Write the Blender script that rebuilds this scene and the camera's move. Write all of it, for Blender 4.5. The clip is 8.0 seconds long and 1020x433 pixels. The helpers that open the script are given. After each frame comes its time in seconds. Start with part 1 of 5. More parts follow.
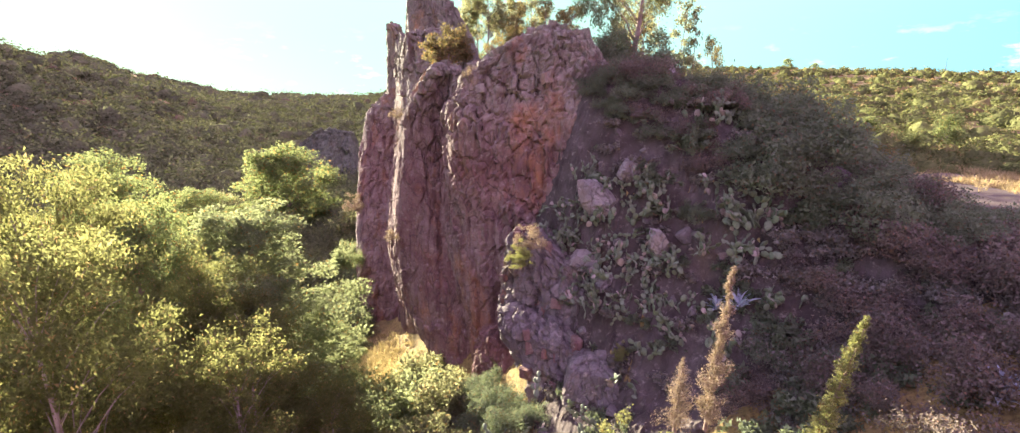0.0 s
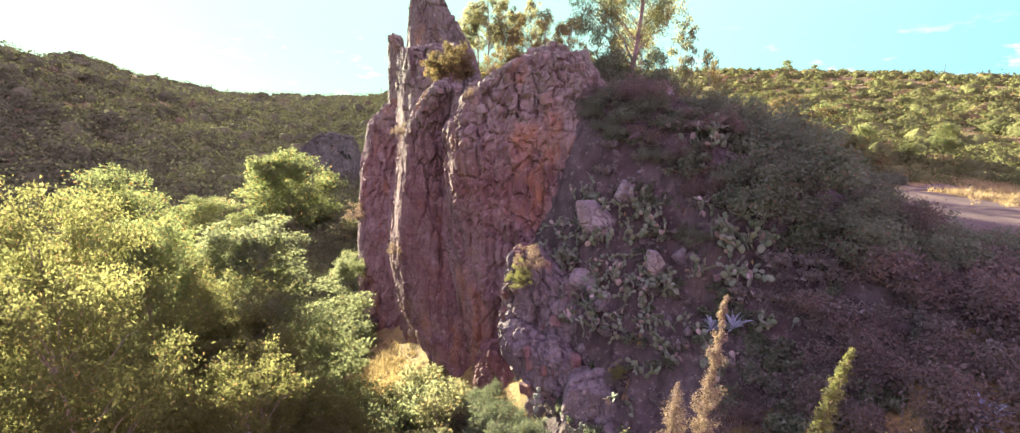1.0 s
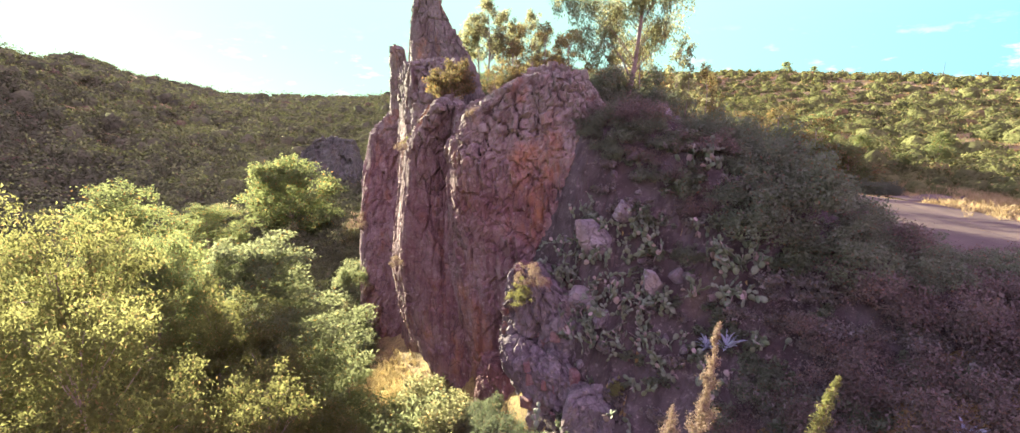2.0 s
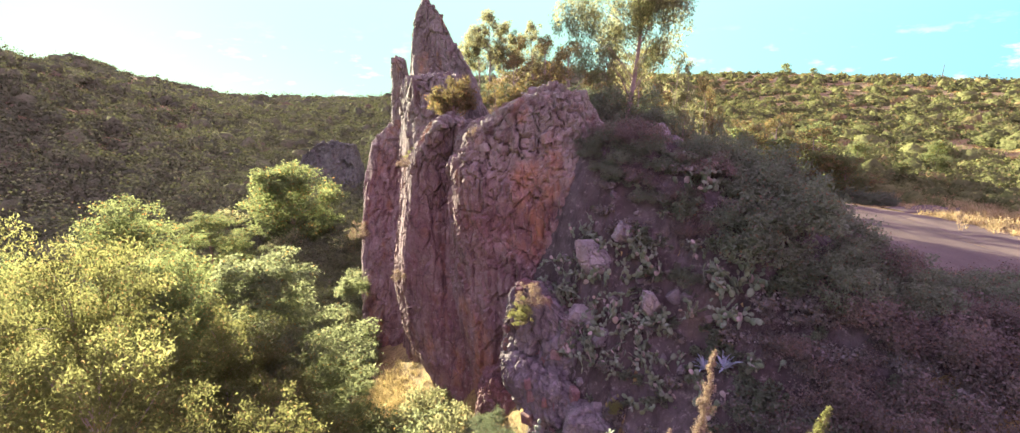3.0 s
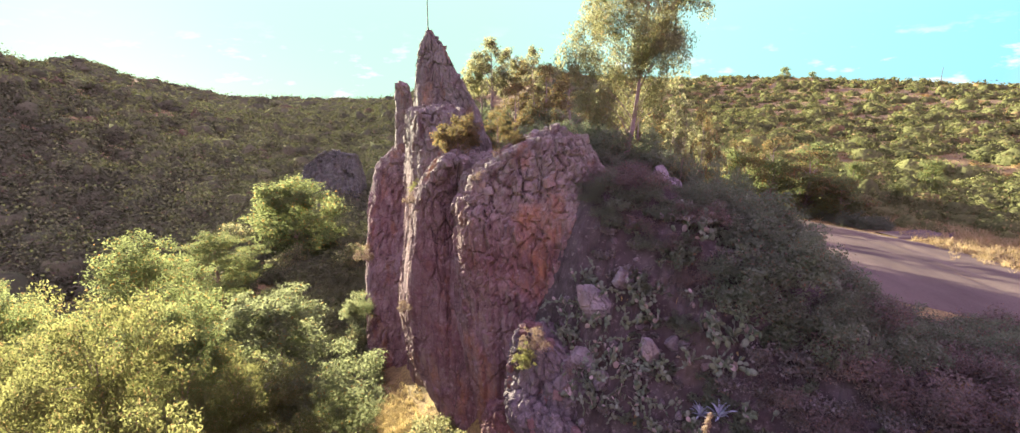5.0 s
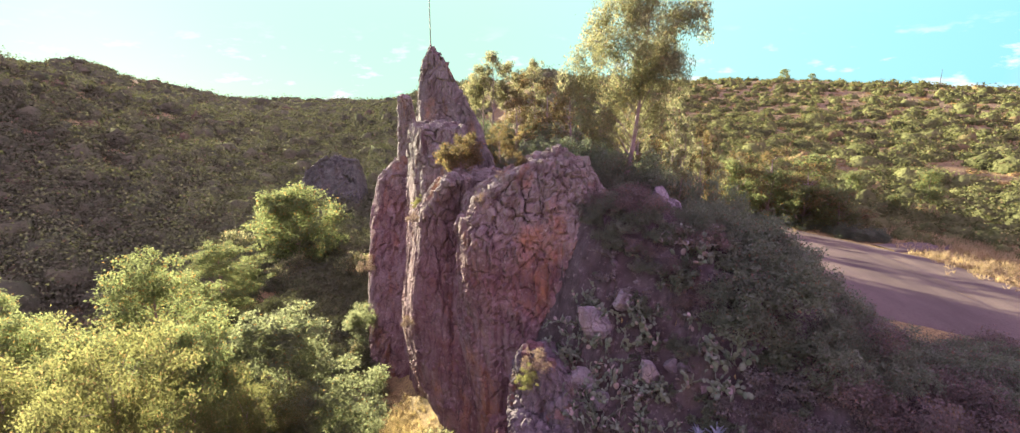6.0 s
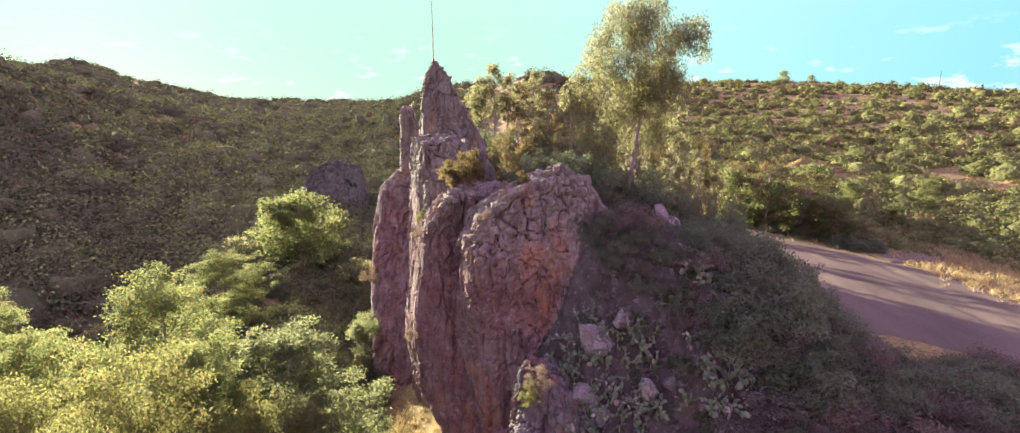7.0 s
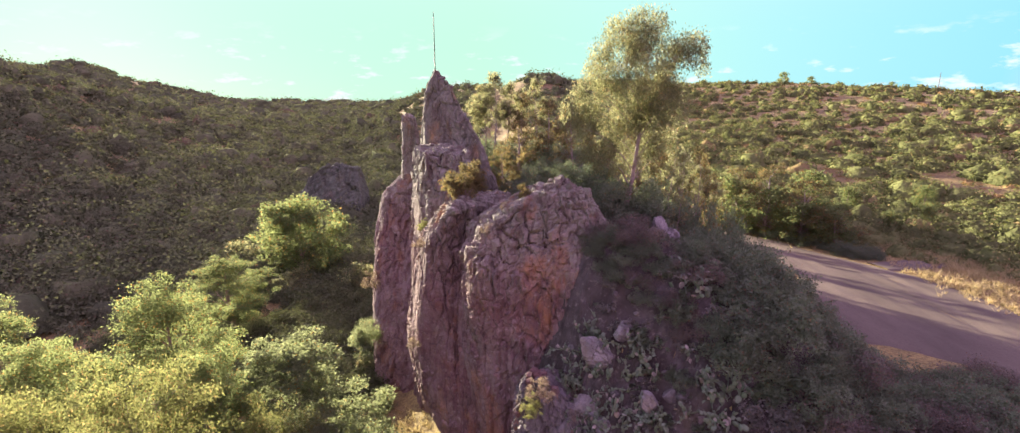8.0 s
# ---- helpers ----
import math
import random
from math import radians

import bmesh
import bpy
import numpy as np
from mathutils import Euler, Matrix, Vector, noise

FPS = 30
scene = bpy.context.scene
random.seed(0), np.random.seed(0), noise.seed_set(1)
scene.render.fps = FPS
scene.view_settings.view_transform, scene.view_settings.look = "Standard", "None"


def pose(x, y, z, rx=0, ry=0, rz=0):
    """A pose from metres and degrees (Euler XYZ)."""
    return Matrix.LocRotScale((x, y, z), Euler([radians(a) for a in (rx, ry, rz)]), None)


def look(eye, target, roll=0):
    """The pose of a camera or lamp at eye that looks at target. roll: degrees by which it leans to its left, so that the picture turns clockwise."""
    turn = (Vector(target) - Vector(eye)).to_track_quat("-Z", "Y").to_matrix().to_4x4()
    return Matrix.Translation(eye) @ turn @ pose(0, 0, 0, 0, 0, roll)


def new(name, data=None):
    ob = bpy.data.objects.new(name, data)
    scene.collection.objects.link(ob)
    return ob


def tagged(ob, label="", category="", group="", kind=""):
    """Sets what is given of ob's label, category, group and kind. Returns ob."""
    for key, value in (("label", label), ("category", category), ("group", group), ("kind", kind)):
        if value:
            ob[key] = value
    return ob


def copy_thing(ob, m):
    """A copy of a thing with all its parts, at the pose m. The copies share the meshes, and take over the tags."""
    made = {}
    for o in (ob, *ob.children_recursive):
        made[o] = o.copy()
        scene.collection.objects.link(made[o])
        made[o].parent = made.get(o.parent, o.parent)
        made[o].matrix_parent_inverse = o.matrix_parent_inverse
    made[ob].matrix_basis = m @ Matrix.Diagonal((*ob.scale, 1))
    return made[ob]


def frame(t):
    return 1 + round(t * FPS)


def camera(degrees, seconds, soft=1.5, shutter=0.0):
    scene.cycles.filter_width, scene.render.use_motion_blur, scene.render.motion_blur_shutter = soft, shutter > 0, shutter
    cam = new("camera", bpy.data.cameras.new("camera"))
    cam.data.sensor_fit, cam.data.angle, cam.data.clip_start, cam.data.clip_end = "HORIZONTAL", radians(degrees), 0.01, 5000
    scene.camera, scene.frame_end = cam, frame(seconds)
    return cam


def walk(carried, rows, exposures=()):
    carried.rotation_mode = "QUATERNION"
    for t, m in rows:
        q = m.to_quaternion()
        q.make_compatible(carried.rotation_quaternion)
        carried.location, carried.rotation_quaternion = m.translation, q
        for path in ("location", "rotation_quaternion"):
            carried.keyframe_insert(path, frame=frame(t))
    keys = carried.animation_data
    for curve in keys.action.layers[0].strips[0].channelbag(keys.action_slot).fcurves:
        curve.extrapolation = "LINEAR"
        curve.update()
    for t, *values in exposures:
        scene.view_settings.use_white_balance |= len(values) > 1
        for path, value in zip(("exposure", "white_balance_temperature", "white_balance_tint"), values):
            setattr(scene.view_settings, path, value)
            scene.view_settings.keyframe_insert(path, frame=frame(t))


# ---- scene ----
cam = camera(92.0, 8.0, soft=1.3)
PITCH = -12.5
ROWS = [
    (0.0, 0.000, 0.000, 11.000, -0.000),
    (0.5, -0.015, -0.166, 11.572, -0.010),
    (1.0, -0.034, -0.378, 12.124, -0.020),
    (1.5, -0.057, -0.592, 12.672, -0.030),
    (2.0, -0.084, -0.782, 13.229, -0.040),
    (2.5, -0.116, -0.938, 13.804, -0.050),
    (3.0, -0.154, -1.059, 14.404, -0.060),
    (3.5, -0.200, -1.154, 15.035, -0.070),
    (4.0, -0.254, -1.237, 15.696, -0.080),
    (4.5, -0.317, -1.323, 16.384, -0.090),
    (5.0, -0.389, -1.427, 17.092, -0.100),
    (5.5, -0.468, -1.559, 17.806, -0.110),
    (6.0, -0.553, -1.724, 18.510, -0.120),
    (6.5, -0.640, -1.913, 19.181, -0.130),
    (7.0, -0.723, -2.107, 19.791, -0.140),
    (7.5, -0.796, -2.269, 20.306, -0.150),
    (8.0, -0.848, -2.341, 20.685, -0.160),
]
EXPOSURES = [(0.0, 2.98, 6450, 10), (1.5, 2.93, 6450, 10), (3.5, 2.84, 6420, 11), (5.0, 2.74, 6400, 12), (6.5, 2.65, 6400, 13), (8.0, 2.55, 6400, 13)]
walk(cam, [(t, pose(x, y, z, 90 + PITCH, 0, yaw)) for t, x, y, z, yaw in ROWS], EXPOSURES)

# ---- world, sun, exposure ----
SKY_SUN, SKY_MID, SKY_SIDE, SKY_BACK, SKY_TOP = (0.098, 0.168, 0.128), (0.094, 0.170, 0.150), (0.063, 0.146, 0.180), (0.262, 0.142, 0.262), (0.203, 0.137, 0.262)
SKY_POWER = 1.0
SUN_AZ, SUN_EL = -40.5, 10.0          # degrees: azimuth from +y to the right, elevation
world = bpy.data.worlds.new("sky")
scene.world = world
world.use_nodes = True
wn, wl = world.node_tree.nodes, world.node_tree.links
sky = wn.new("ShaderNodeTexSky")
sky.sky_type = "NISHITA"
sky.sun_disc = False
sky.sun_elevation = radians(SUN_EL)
sky.sun_rotation = radians(SUN_AZ % 360)
sky.air_density, sky.dust_density, sky.ozone_density = 1.0, 1.0, 2.0
sun_way = Vector((math.sin(radians(SUN_AZ)) * math.cos(radians(SUN_EL)), math.cos(radians(SUN_AZ)) * math.cos(radians(SUN_EL)), math.sin(radians(SUN_EL))))


def wnode(kind, **values):
    n = wn.new(kind)
    for k, v in values.items():
        n.inputs[k].default_value = v
    return n


def wmix(fac, a, b, how="MIX"):
    n = wn.new("ShaderNodeMix")
    n.data_type, n.blend_type = "RGBA", how
    for sock, v in (("Factor", fac), ("A", a), ("B", b)):
        if isinstance(v, bpy.types.NodeSocket):
            wl.new(v, n.inputs[sock])
        else:
            n.inputs[sock].default_value = v
    return n.outputs["Result"]


# evening air: pale and bright towards the low sun, cyan to the side, lavender opposite, violet-blue overhead
wco = wn.new("ShaderNodeTexCoord")
toward = wn.new("ShaderNodeVectorMath")
toward.operation = "DOT_PRODUCT"
wl.new(wco.outputs["Generated"], toward.inputs[0])
toward.inputs[1].default_value = sun_way
side = wn.new("ShaderNodeMapRange")
side.inputs["From Min"].default_value, side.inputs["From Max"].default_value = -1, 1
wl.new(toward.outputs["Value"], side.inputs["Value"])
air = wn.new("ShaderNodeValToRGB")
for k, (pos, col) in enumerate(((0.0, SKY_BACK), (0.32, SKY_BACK), (0.55, SKY_SIDE), (0.78, SKY_MID), (0.90, SKY_SUN))):
    e = air.color_ramp.elements[k] if k < 2 else air.color_ramp.elements.new(pos)
    e.position, e.color = pos, (*col, 1)
wl.new(side.outputs["Result"], air.inputs["Fac"])
apart = wn.new("ShaderNodeSeparateXYZ")
wl.new(wco.outputs["Generated"], apart.inputs[0])
height = wn.new("ShaderNodeMapRange")
height.interpolation_type = "SMOOTHSTEP"
height.inputs["From Min"].default_value, height.inputs["From Max"].default_value = 0.10, 0.85
wl.new(apart.outputs["Z"], height.inputs["Value"])
colour = wmix(height.outputs["Result"], air.outputs["Color"], (*SKY_TOP, 1))
colour = wmix(0.02, colour, wmix(1.0, sky.outputs["Color"], (0.05, 0.06, 0.07, 1), "MULTIPLY"), "ADD")
# small fair-weather clouds low over the hills
puff = wnode("ShaderNodeTexNoise", Scale=13.0, Detail=6.0, Roughness=0.62)
flat = wn.new("ShaderNodeMapping")
flat.inputs["Scale"].default_value = (1.0, 1.0, 3.0)
wl.new(wco.outputs["Generated"], flat.inputs["Vector"])
wl.new(flat.outputs["Vector"], puff.inputs["Vector"])
cloud = wn.new("ShaderNodeValToRGB")
cloud.color_ramp.elements[0].position, cloud.color_ramp.elements[1].position = 0.57, 0.67
wl.new(puff.outputs["Fac"], cloud.inputs["Fac"])
low = wn.new("ShaderNodeMapRange")
low.interpolation_type = "SMOOTHSTEP"
for k, v in (("From Min", 0.16), ("From Max", 0.06), ("To Max", 0.75)):
    low.inputs[k].default_value = v
wl.new(apart.outputs["Z"], low.inputs["Value"])
cover = wn.new("ShaderNodeMath")
cover.operation = "MULTIPLY"
wl.new(cloud.outputs["Color"], cover.inputs[0])
wl.new(low.outputs["Result"], cover.inputs[1])
colour = wmix(cover.outputs["Value"], colour, (0.19, 0.20, 0.20, 1))
wl.new(colour, wn["Background"].inputs["Color"])
wn["Background"].inputs["Strength"].default_value = SKY_POWER
sun_data = bpy.data.lights.new("sun", "SUN")
sun_data.energy, sun_data.angle, sun_data.color = 5.0, radians(0.6), (1.0, 0.85, 0.65)
sun = new("sun", sun_data)
sun.matrix_world = look(sun_way * 400, (0, 0, 0))

# ---- noise on arrays ----
rng = np.random.default_rng(7)


def hash3(i, j, k, seed):
    """A number in 0..1 for each whole-number cell."""
    n = (i.astype(np.int64) * 73856093) ^ (j.astype(np.int64) * 19349663) ^ (k.astype(np.int64) * 83492791) ^ (seed * 2654435761)
    n = (n ^ (n >> 13)) * 1274126177 & 0x7FFFFFFF
    n = (n ^ (n >> 11)) * 668265263 & 0x7FFFFFFF
    return (n ^ (n >> 15)) % 100003 / 100003.0


def vnoise(p, seed=0):
    """Smooth value noise, -1..1, of points (n, 3)."""
    c = np.floor(p).astype(np.int64)
    f = p - c
    f = f * f * f * (f * (f * 6 - 15) + 10)
    out = 0
    for a in (0, 1):
        for b in (0, 1):
            for d in (0, 1):
                w = (f[:, 0] if a else 1 - f[:, 0]) * (f[:, 1] if b else 1 - f[:, 1]) * (f[:, 2] if d else 1 - f[:, 2])
                out = out + w * hash3(c[:, 0] + a, c[:, 1] + b, c[:, 2] + d, seed)
    return out * 2 - 1


def fbm(p, octaves=4, seed=0):
    total, gain = 0, 0.5
    for n in range(octaves):
        total = total + gain * vnoise(p * 2.0**n, seed + n)
        gain *= 0.5
    return total


def cells(p, seed=0, blocky=False):
    """Distances to the nearest and next seed point, the nearest cell's random number and the offset from its seed point."""
    c = np.floor(p).astype(np.int64)
    f1, f2, idn, off = np.full(len(p), 9.0), np.full(len(p), 9.0), np.zeros(len(p)), np.zeros((len(p), 3))
    for a in (-1, 0, 1):
        for b in (-1, 0, 1):
            for d in (-1, 0, 1):
                i, j, k = c[:, 0] + a, c[:, 1] + b, c[:, 2] + d
                q = p - np.stack([i + hash3(i, j, k, seed), j + hash3(i, j, k, seed + 1), k + hash3(i, j, k, seed + 2)], 1)
                dist = np.abs(q).max(1) if blocky else np.linalg.norm(q, axis=1)
                near = dist < f1
                f2 = np.where(near, f1, np.minimum(f2, dist))
                idn = np.where(near, hash3(i, j, k, seed + 3), idn)
                off = np.where(near[:, None], q, off)
                f1 = np.where(near, dist, f1)
    return f1, f2, idn, off


def step(a, b, x):
    t = np.clip((x - a) / (b - a), 0, 1)
    return t * t * (3 - 2 * t)


def xyz(x, y, z=0.0):
    return np.stack([x, y, np.zeros_like(x) + z], 1)


# ---- meshes ----
def mesh_of(name, verts, faces, smooth=False):
    """A mesh from arrays of places and of faces with one count of corners."""
    faces = np.asarray(faces, np.int32)
    me = bpy.data.meshes.new(name)
    me.vertices.add(len(verts))
    me.vertices.foreach_set("co", np.asarray(verts, np.float32).ravel())
    me.loops.add(faces.size)
    me.loops.foreach_set("vertex_index", faces.ravel())
    me.polygons.add(len(faces))
    me.polygons.foreach_set("loop_start", np.arange(0, faces.size, faces.shape[1], dtype=np.int32))
    me.polygons.foreach_set("use_smooth", np.full(len(faces), smooth))
    me.update(calc_edges=True)
    return me


def part(name, me, material, parent=None, label=""):
    """Links a mesh as one object, under a thing where one is given."""
    if isinstance(me, bmesh.types.BMesh):
        bm, me = me, bpy.data.meshes.new(name)
        bm.to_mesh(me)
        bm.free()
    if material is not None and not me.materials:
        me.materials.append(material)
    ob = new(name, me)
    ob.parent = parent
    return tagged(ob, label)


def tube(points, radii, sides=6):
    """Places and quads of a tapered tube along points."""
    points = np.asarray(points, float)
    along = np.gradient(points, axis=0)
    along /= np.linalg.norm(along, axis=1, keepdims=True) + 1e-9
    ref = np.where(np.abs(along[:, 2:3]) > 0.9, [[1.0, 0, 0]], [[0, 0, 1.0]])
    u = np.cross(along, ref)
    u /= np.linalg.norm(u, axis=1, keepdims=True) + 1e-9
    v = np.cross(along, u)
    a = np.linspace(0, 2 * np.pi, sides, endpoint=False)
    ring = np.cos(a)[None, :, None] * u[:, None] + np.sin(a)[None, :, None] * v[:, None]
    verts = (points[:, None] + ring * np.asarray(radii, float)[:, None, None]).reshape(-1, 3)
    n = len(points)
    i, j = np.meshgrid(np.arange(n - 1), np.arange(sides), indexing="ij")
    k = (j + 1) % sides
    return verts, np.stack([i * sides + j, i * sides + k, (i + 1) * sides + k, (i + 1) * sides + j], -1).reshape(-1, 4)


def joined(pieces):
    verts, faces, n = [], [], 0
    for v, f in pieces:
        verts.append(v), faces.append(f + n)
        n += len(v)
    return np.concatenate(verts), np.concatenate(faces)


def leaves_at(centres, size, outward, r, long=1.8, droop=0.0, up=0.3, lean_out=0.25):
    """One pointed leaf at each centre, turned at random but leaning along outward."""
    n = len(centres)
    nrm = r.normal(size=(n, 3)) + outward * lean_out + np.array([0, 0, up])
    nrm /= np.linalg.norm(nrm, axis=1, keepdims=True)
    d = r.normal(size=(n, 3)) + np.array([0, 0, -droop])
    d -= (d * nrm).sum(1, keepdims=True) * nrm
    d /= np.linalg.norm(d, axis=1, keepdims=True) + 1e-9
    w = np.cross(nrm, d)
    s = (size * r.uniform(0.6, 1.35, n))[:, None]
    tri = np.stack([centres - d * s * long / 2 - w * s * 0.2, centres + w * s * 0.62 + nrm * s * 0.1, centres + d * s * long / 2 - w * s * 0.2], 1)
    return tri.reshape(-1, 3), np.arange(3 * n).reshape(-1, 3)


def clump_leaves(centres, radii, count, size, r, flat=0.8, **kw):
    """count leaves spread through the outer shells of round clumps."""
    share = radii**2 / (radii**2).sum()
    pick = r.choice(len(centres), size=count, p=share)
    way = r.normal(size=(count, 3))
    way /= np.linalg.norm(way, axis=1, keepdims=True)
    far = r.uniform(0.15, 1.0, count) ** 0.5 + np.abs(r.normal(size=count)) * 0.28 * (r.random(count) < 0.4)
    spray = r.normal(size=(len(centres), 3)) * np.array([1, 1, 0.7])
    spray /= np.linalg.norm(spray, axis=1, keepdims=True)
    pulled = (way * spray[pick]).sum(1, keepdims=True) * spray[pick] * 0.7
    at = centres[pick] + (way + pulled) * np.array([1, 1, flat]) * (radii[pick] * far)[:, None]
    return leaves_at(at, size, way, r, **kw)


# ---- materials ----
def material(name, rough=0.85):
    m = bpy.data.materials.new(name)
    m.use_nodes = True
    n, l = m.node_tree.nodes, m.node_tree.links
    n["Principled BSDF"].inputs["Roughness"].default_value = rough
    n["Principled BSDF"].inputs["Specular IOR Level"].default_value = 0.25
    return m, n, l, n["Principled BSDF"]


def noise_node(n, l, scale, detail=6, rough=0.6, vector=None, stretch=None):
    t = n.new("ShaderNodeTexNoise")
    t.inputs["Scale"].default_value, t.inputs["Detail"].default_value, t.inputs["Roughness"].default_value = scale, detail, rough
    if vector is not None:
        if stretch:
            mp = n.new("ShaderNodeMapping")
            mp.inputs["Scale"].default_value = stretch
            l.new(vector, mp.inputs["Vector"])
            vector = mp.outputs["Vector"]
        l.new(vector, t.inputs["Vector"])
    return t.outputs["Fac"]


def ramp(n, l, fac, *stops):
    c = n.new("ShaderNodeValToRGB")
    e = c.color_ramp.elements
    while len(e) < len(stops):
        e.new(0.5)
    for k, (pos, col) in zip(e, stops):
        k.position = pos
        k.color = (*col, 1) if isinstance(col, tuple) else (col, col, col, 1)
    l.new(fac, c.inputs["Fac"])
    return c.outputs["Color"]


def mix(n, l, fac, a, b, how="MIX"):
    m = n.new("ShaderNodeMix")
    m.data_type, m.blend_type = "RGBA", how
    for sock, v in (("Factor", fac), ("A", a), ("B", b)):
        if isinstance(v, bpy.types.NodeSocket):
            l.new(v, m.inputs[sock])
        elif isinstance(v, tuple):
            m.inputs[sock].default_value = (*v, 1)
        else:
            m.inputs[sock].default_value = v
    return m.outputs["Result"]


def bump(n, l, bsdf, height, strength, distance):
    b = n.new("ShaderNodeBump")
    b.inputs["Strength"].default_value, b.inputs["Distance"].default_value = strength, distance
    l.new(height, b.inputs["Height"])
    l.new(b.outputs["Normal"], bsdf.inputs["Normal"])


def world_place(n):
    return n.new("ShaderNodeNewGeometry").outputs["Position"]


def rock_material(name, warm, grey, orange, lichen=0.5, joints=0.6, crest=None):
    m, n, l, b = material(name, 0.9)
    p = world_place(n)
    big = noise_node(n, l, 0.22, 5, 0.6, p)
    col = ramp(n, l, big, (0.32, warm), (0.62, grey))
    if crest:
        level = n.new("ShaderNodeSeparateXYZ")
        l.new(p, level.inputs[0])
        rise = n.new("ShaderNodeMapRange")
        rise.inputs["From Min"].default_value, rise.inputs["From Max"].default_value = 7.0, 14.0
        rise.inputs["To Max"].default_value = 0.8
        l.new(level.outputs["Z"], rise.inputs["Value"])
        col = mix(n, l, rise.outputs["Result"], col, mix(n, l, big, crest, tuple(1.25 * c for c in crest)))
    blotch = noise_node(n, l, 0.9, 7, 0.68, p)
    col = mix(n, l, ramp(n, l, blotch, (0.48, 0.0), (0.62, 0.55)), col, tuple(0.6 * c for c in warm))
    col = mix(n, l, ramp(n, l, blotch, (0.34, 0.6), (0.44, 0.0)), col, tuple(1.35 * c for c in grey))
    streak = noise_node(n, l, 1.3, 6, 0.65, p, (1, 1, 0.12))
    col = mix(n, l, ramp(n, l, streak, (0.50, 0.0), (0.68, 0.75)), col, tuple(0.42 * c for c in warm))
    stain = noise_node(n, l, 0.45, 6, 0.65, p, (1, 1, 0.5))
    col = mix(n, l, ramp(n, l, stain, (0.55, 0.0), (0.72, 0.65)), col, orange)
    spot = noise_node(n, l, 3.2, 8, 0.7, p)
    col = mix(n, l, ramp(n, l, spot, (0.56, 0.0), (0.68, lichen)), col, (0.42, 0.40, 0.33))
    fine = noise_node(n, l, 9.0, 8, 0.75, p)
    col = mix(n, l, ramp(n, l, fine, (0.33, 0.7), (0.46, 0.0)), col, (0.05, 0.035, 0.035))
    bend = n.new("ShaderNodeVectorMath")
    bend.operation = "MULTIPLY_ADD"
    wobble = n.new("ShaderNodeTexNoise")
    wobble.inputs["Scale"].default_value = 0.8
    l.new(p, wobble.inputs["Vector"])
    l.new(wobble.outputs["Color"], bend.inputs[0])
    bend.inputs[1].default_value = (0.3, 0.3, 0.3)
    l.new(p, bend.inputs[2])
    squash = n.new("ShaderNodeMapping")
    squash.inputs["Scale"].default_value = (1.0, 1.0, 0.42)
    squash.inputs["Rotation"].default_value = (0.0, 0.22, 0.3)
    l.new(bend.outputs["Vector"], squash.inputs["Vector"])
    joint = n.new("ShaderNodeTexVoronoi")
    joint.feature, joint.distance = "DISTANCE_TO_EDGE", "CHEBYCHEV"
    joint.inputs["Scale"].default_value, joint.inputs["Randomness"].default_value = 0.95, 1.0
    l.new(squash.outputs["Vector"], joint.inputs["Vector"])
    spread = noise_node(n, l, 0.5, 3, 0.5, p)
    line = ramp(n, l, joint.outputs["Distance"], (0.0, 1.0), (0.03, 0.0))
    col = mix(n, l, mix(n, l, 1.0, line, ramp(n, l, spread, (0.42, 0.0), (0.58, joints)), "MULTIPLY"), col, (0.05, 0.035, 0.035))
    l.new(col, b.inputs["Base Color"])
    height = mix(n, l, 0.5, spot, fine)
    bump(n, l, b, mix(n, l, 0.15, height, ramp(n, l, joint.outputs["Distance"], (0.0, 0.0), (0.06, 1.0))), 1.0, 0.13)
    return m


def leaf_material(name, dark, light, dry=(0.22, 0.13, 0.05), dry_share=0.08, glow=0.55, patch=0.5, mottle=0.0):
    m, n, l, b = material(name, 1.0 if mottle else 0.8)
    b.inputs["Specular IOR Level"].default_value = 0.0 if mottle else 0.06
    geo = n.new("ShaderNodeNewGeometry")
    col = ramp(n, l, geo.outputs["Random Per Island"], (0.0, dark), (0.9, light), (1.0 - dry_share, light), (1.0 - dry_share + 0.01, dry))
    tone = noise_node(n, l, patch, 3, 0.5, geo.outputs["Position"])
    col = mix(n, l, ramp(n, l, tone, (0.35, 0.0), (0.65, 0.45)), col, tuple(0.6 * c + 0.01 for c in dark))
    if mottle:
        # dark gaps between leaves: shade inside the foliage mixed into the colour
        shaded_gaps = noise_node(n, l, mottle, 5, 0.7, geo.outputs["Position"])
        col = mix(n, l, ramp(n, l, shaded_gaps, (0.34, 0.45), (0.48, 0.0)), col, tuple(0.35 * c for c in dark))
        bump(n, l, b, shaded_gaps, 0.8, 0.35)
    l.new(col, b.inputs["Base Color"])
    t = n.new("ShaderNodeBsdfTranslucent")
    l.new(mix(n, l, 1.0, col, (1.7, 1.7, 1.3), "MULTIPLY"), t.inputs["Color"])
    s = n.new("ShaderNodeMixShader")
    s.inputs["Fac"].default_value = glow
    l.new(b.outputs["BSDF"], s.inputs[1])
    l.new(t.outputs["BSDF"], s.inputs[2])
    l.new(s.outputs["Shader"], n["Material Output"].inputs["Surface"])
    return m


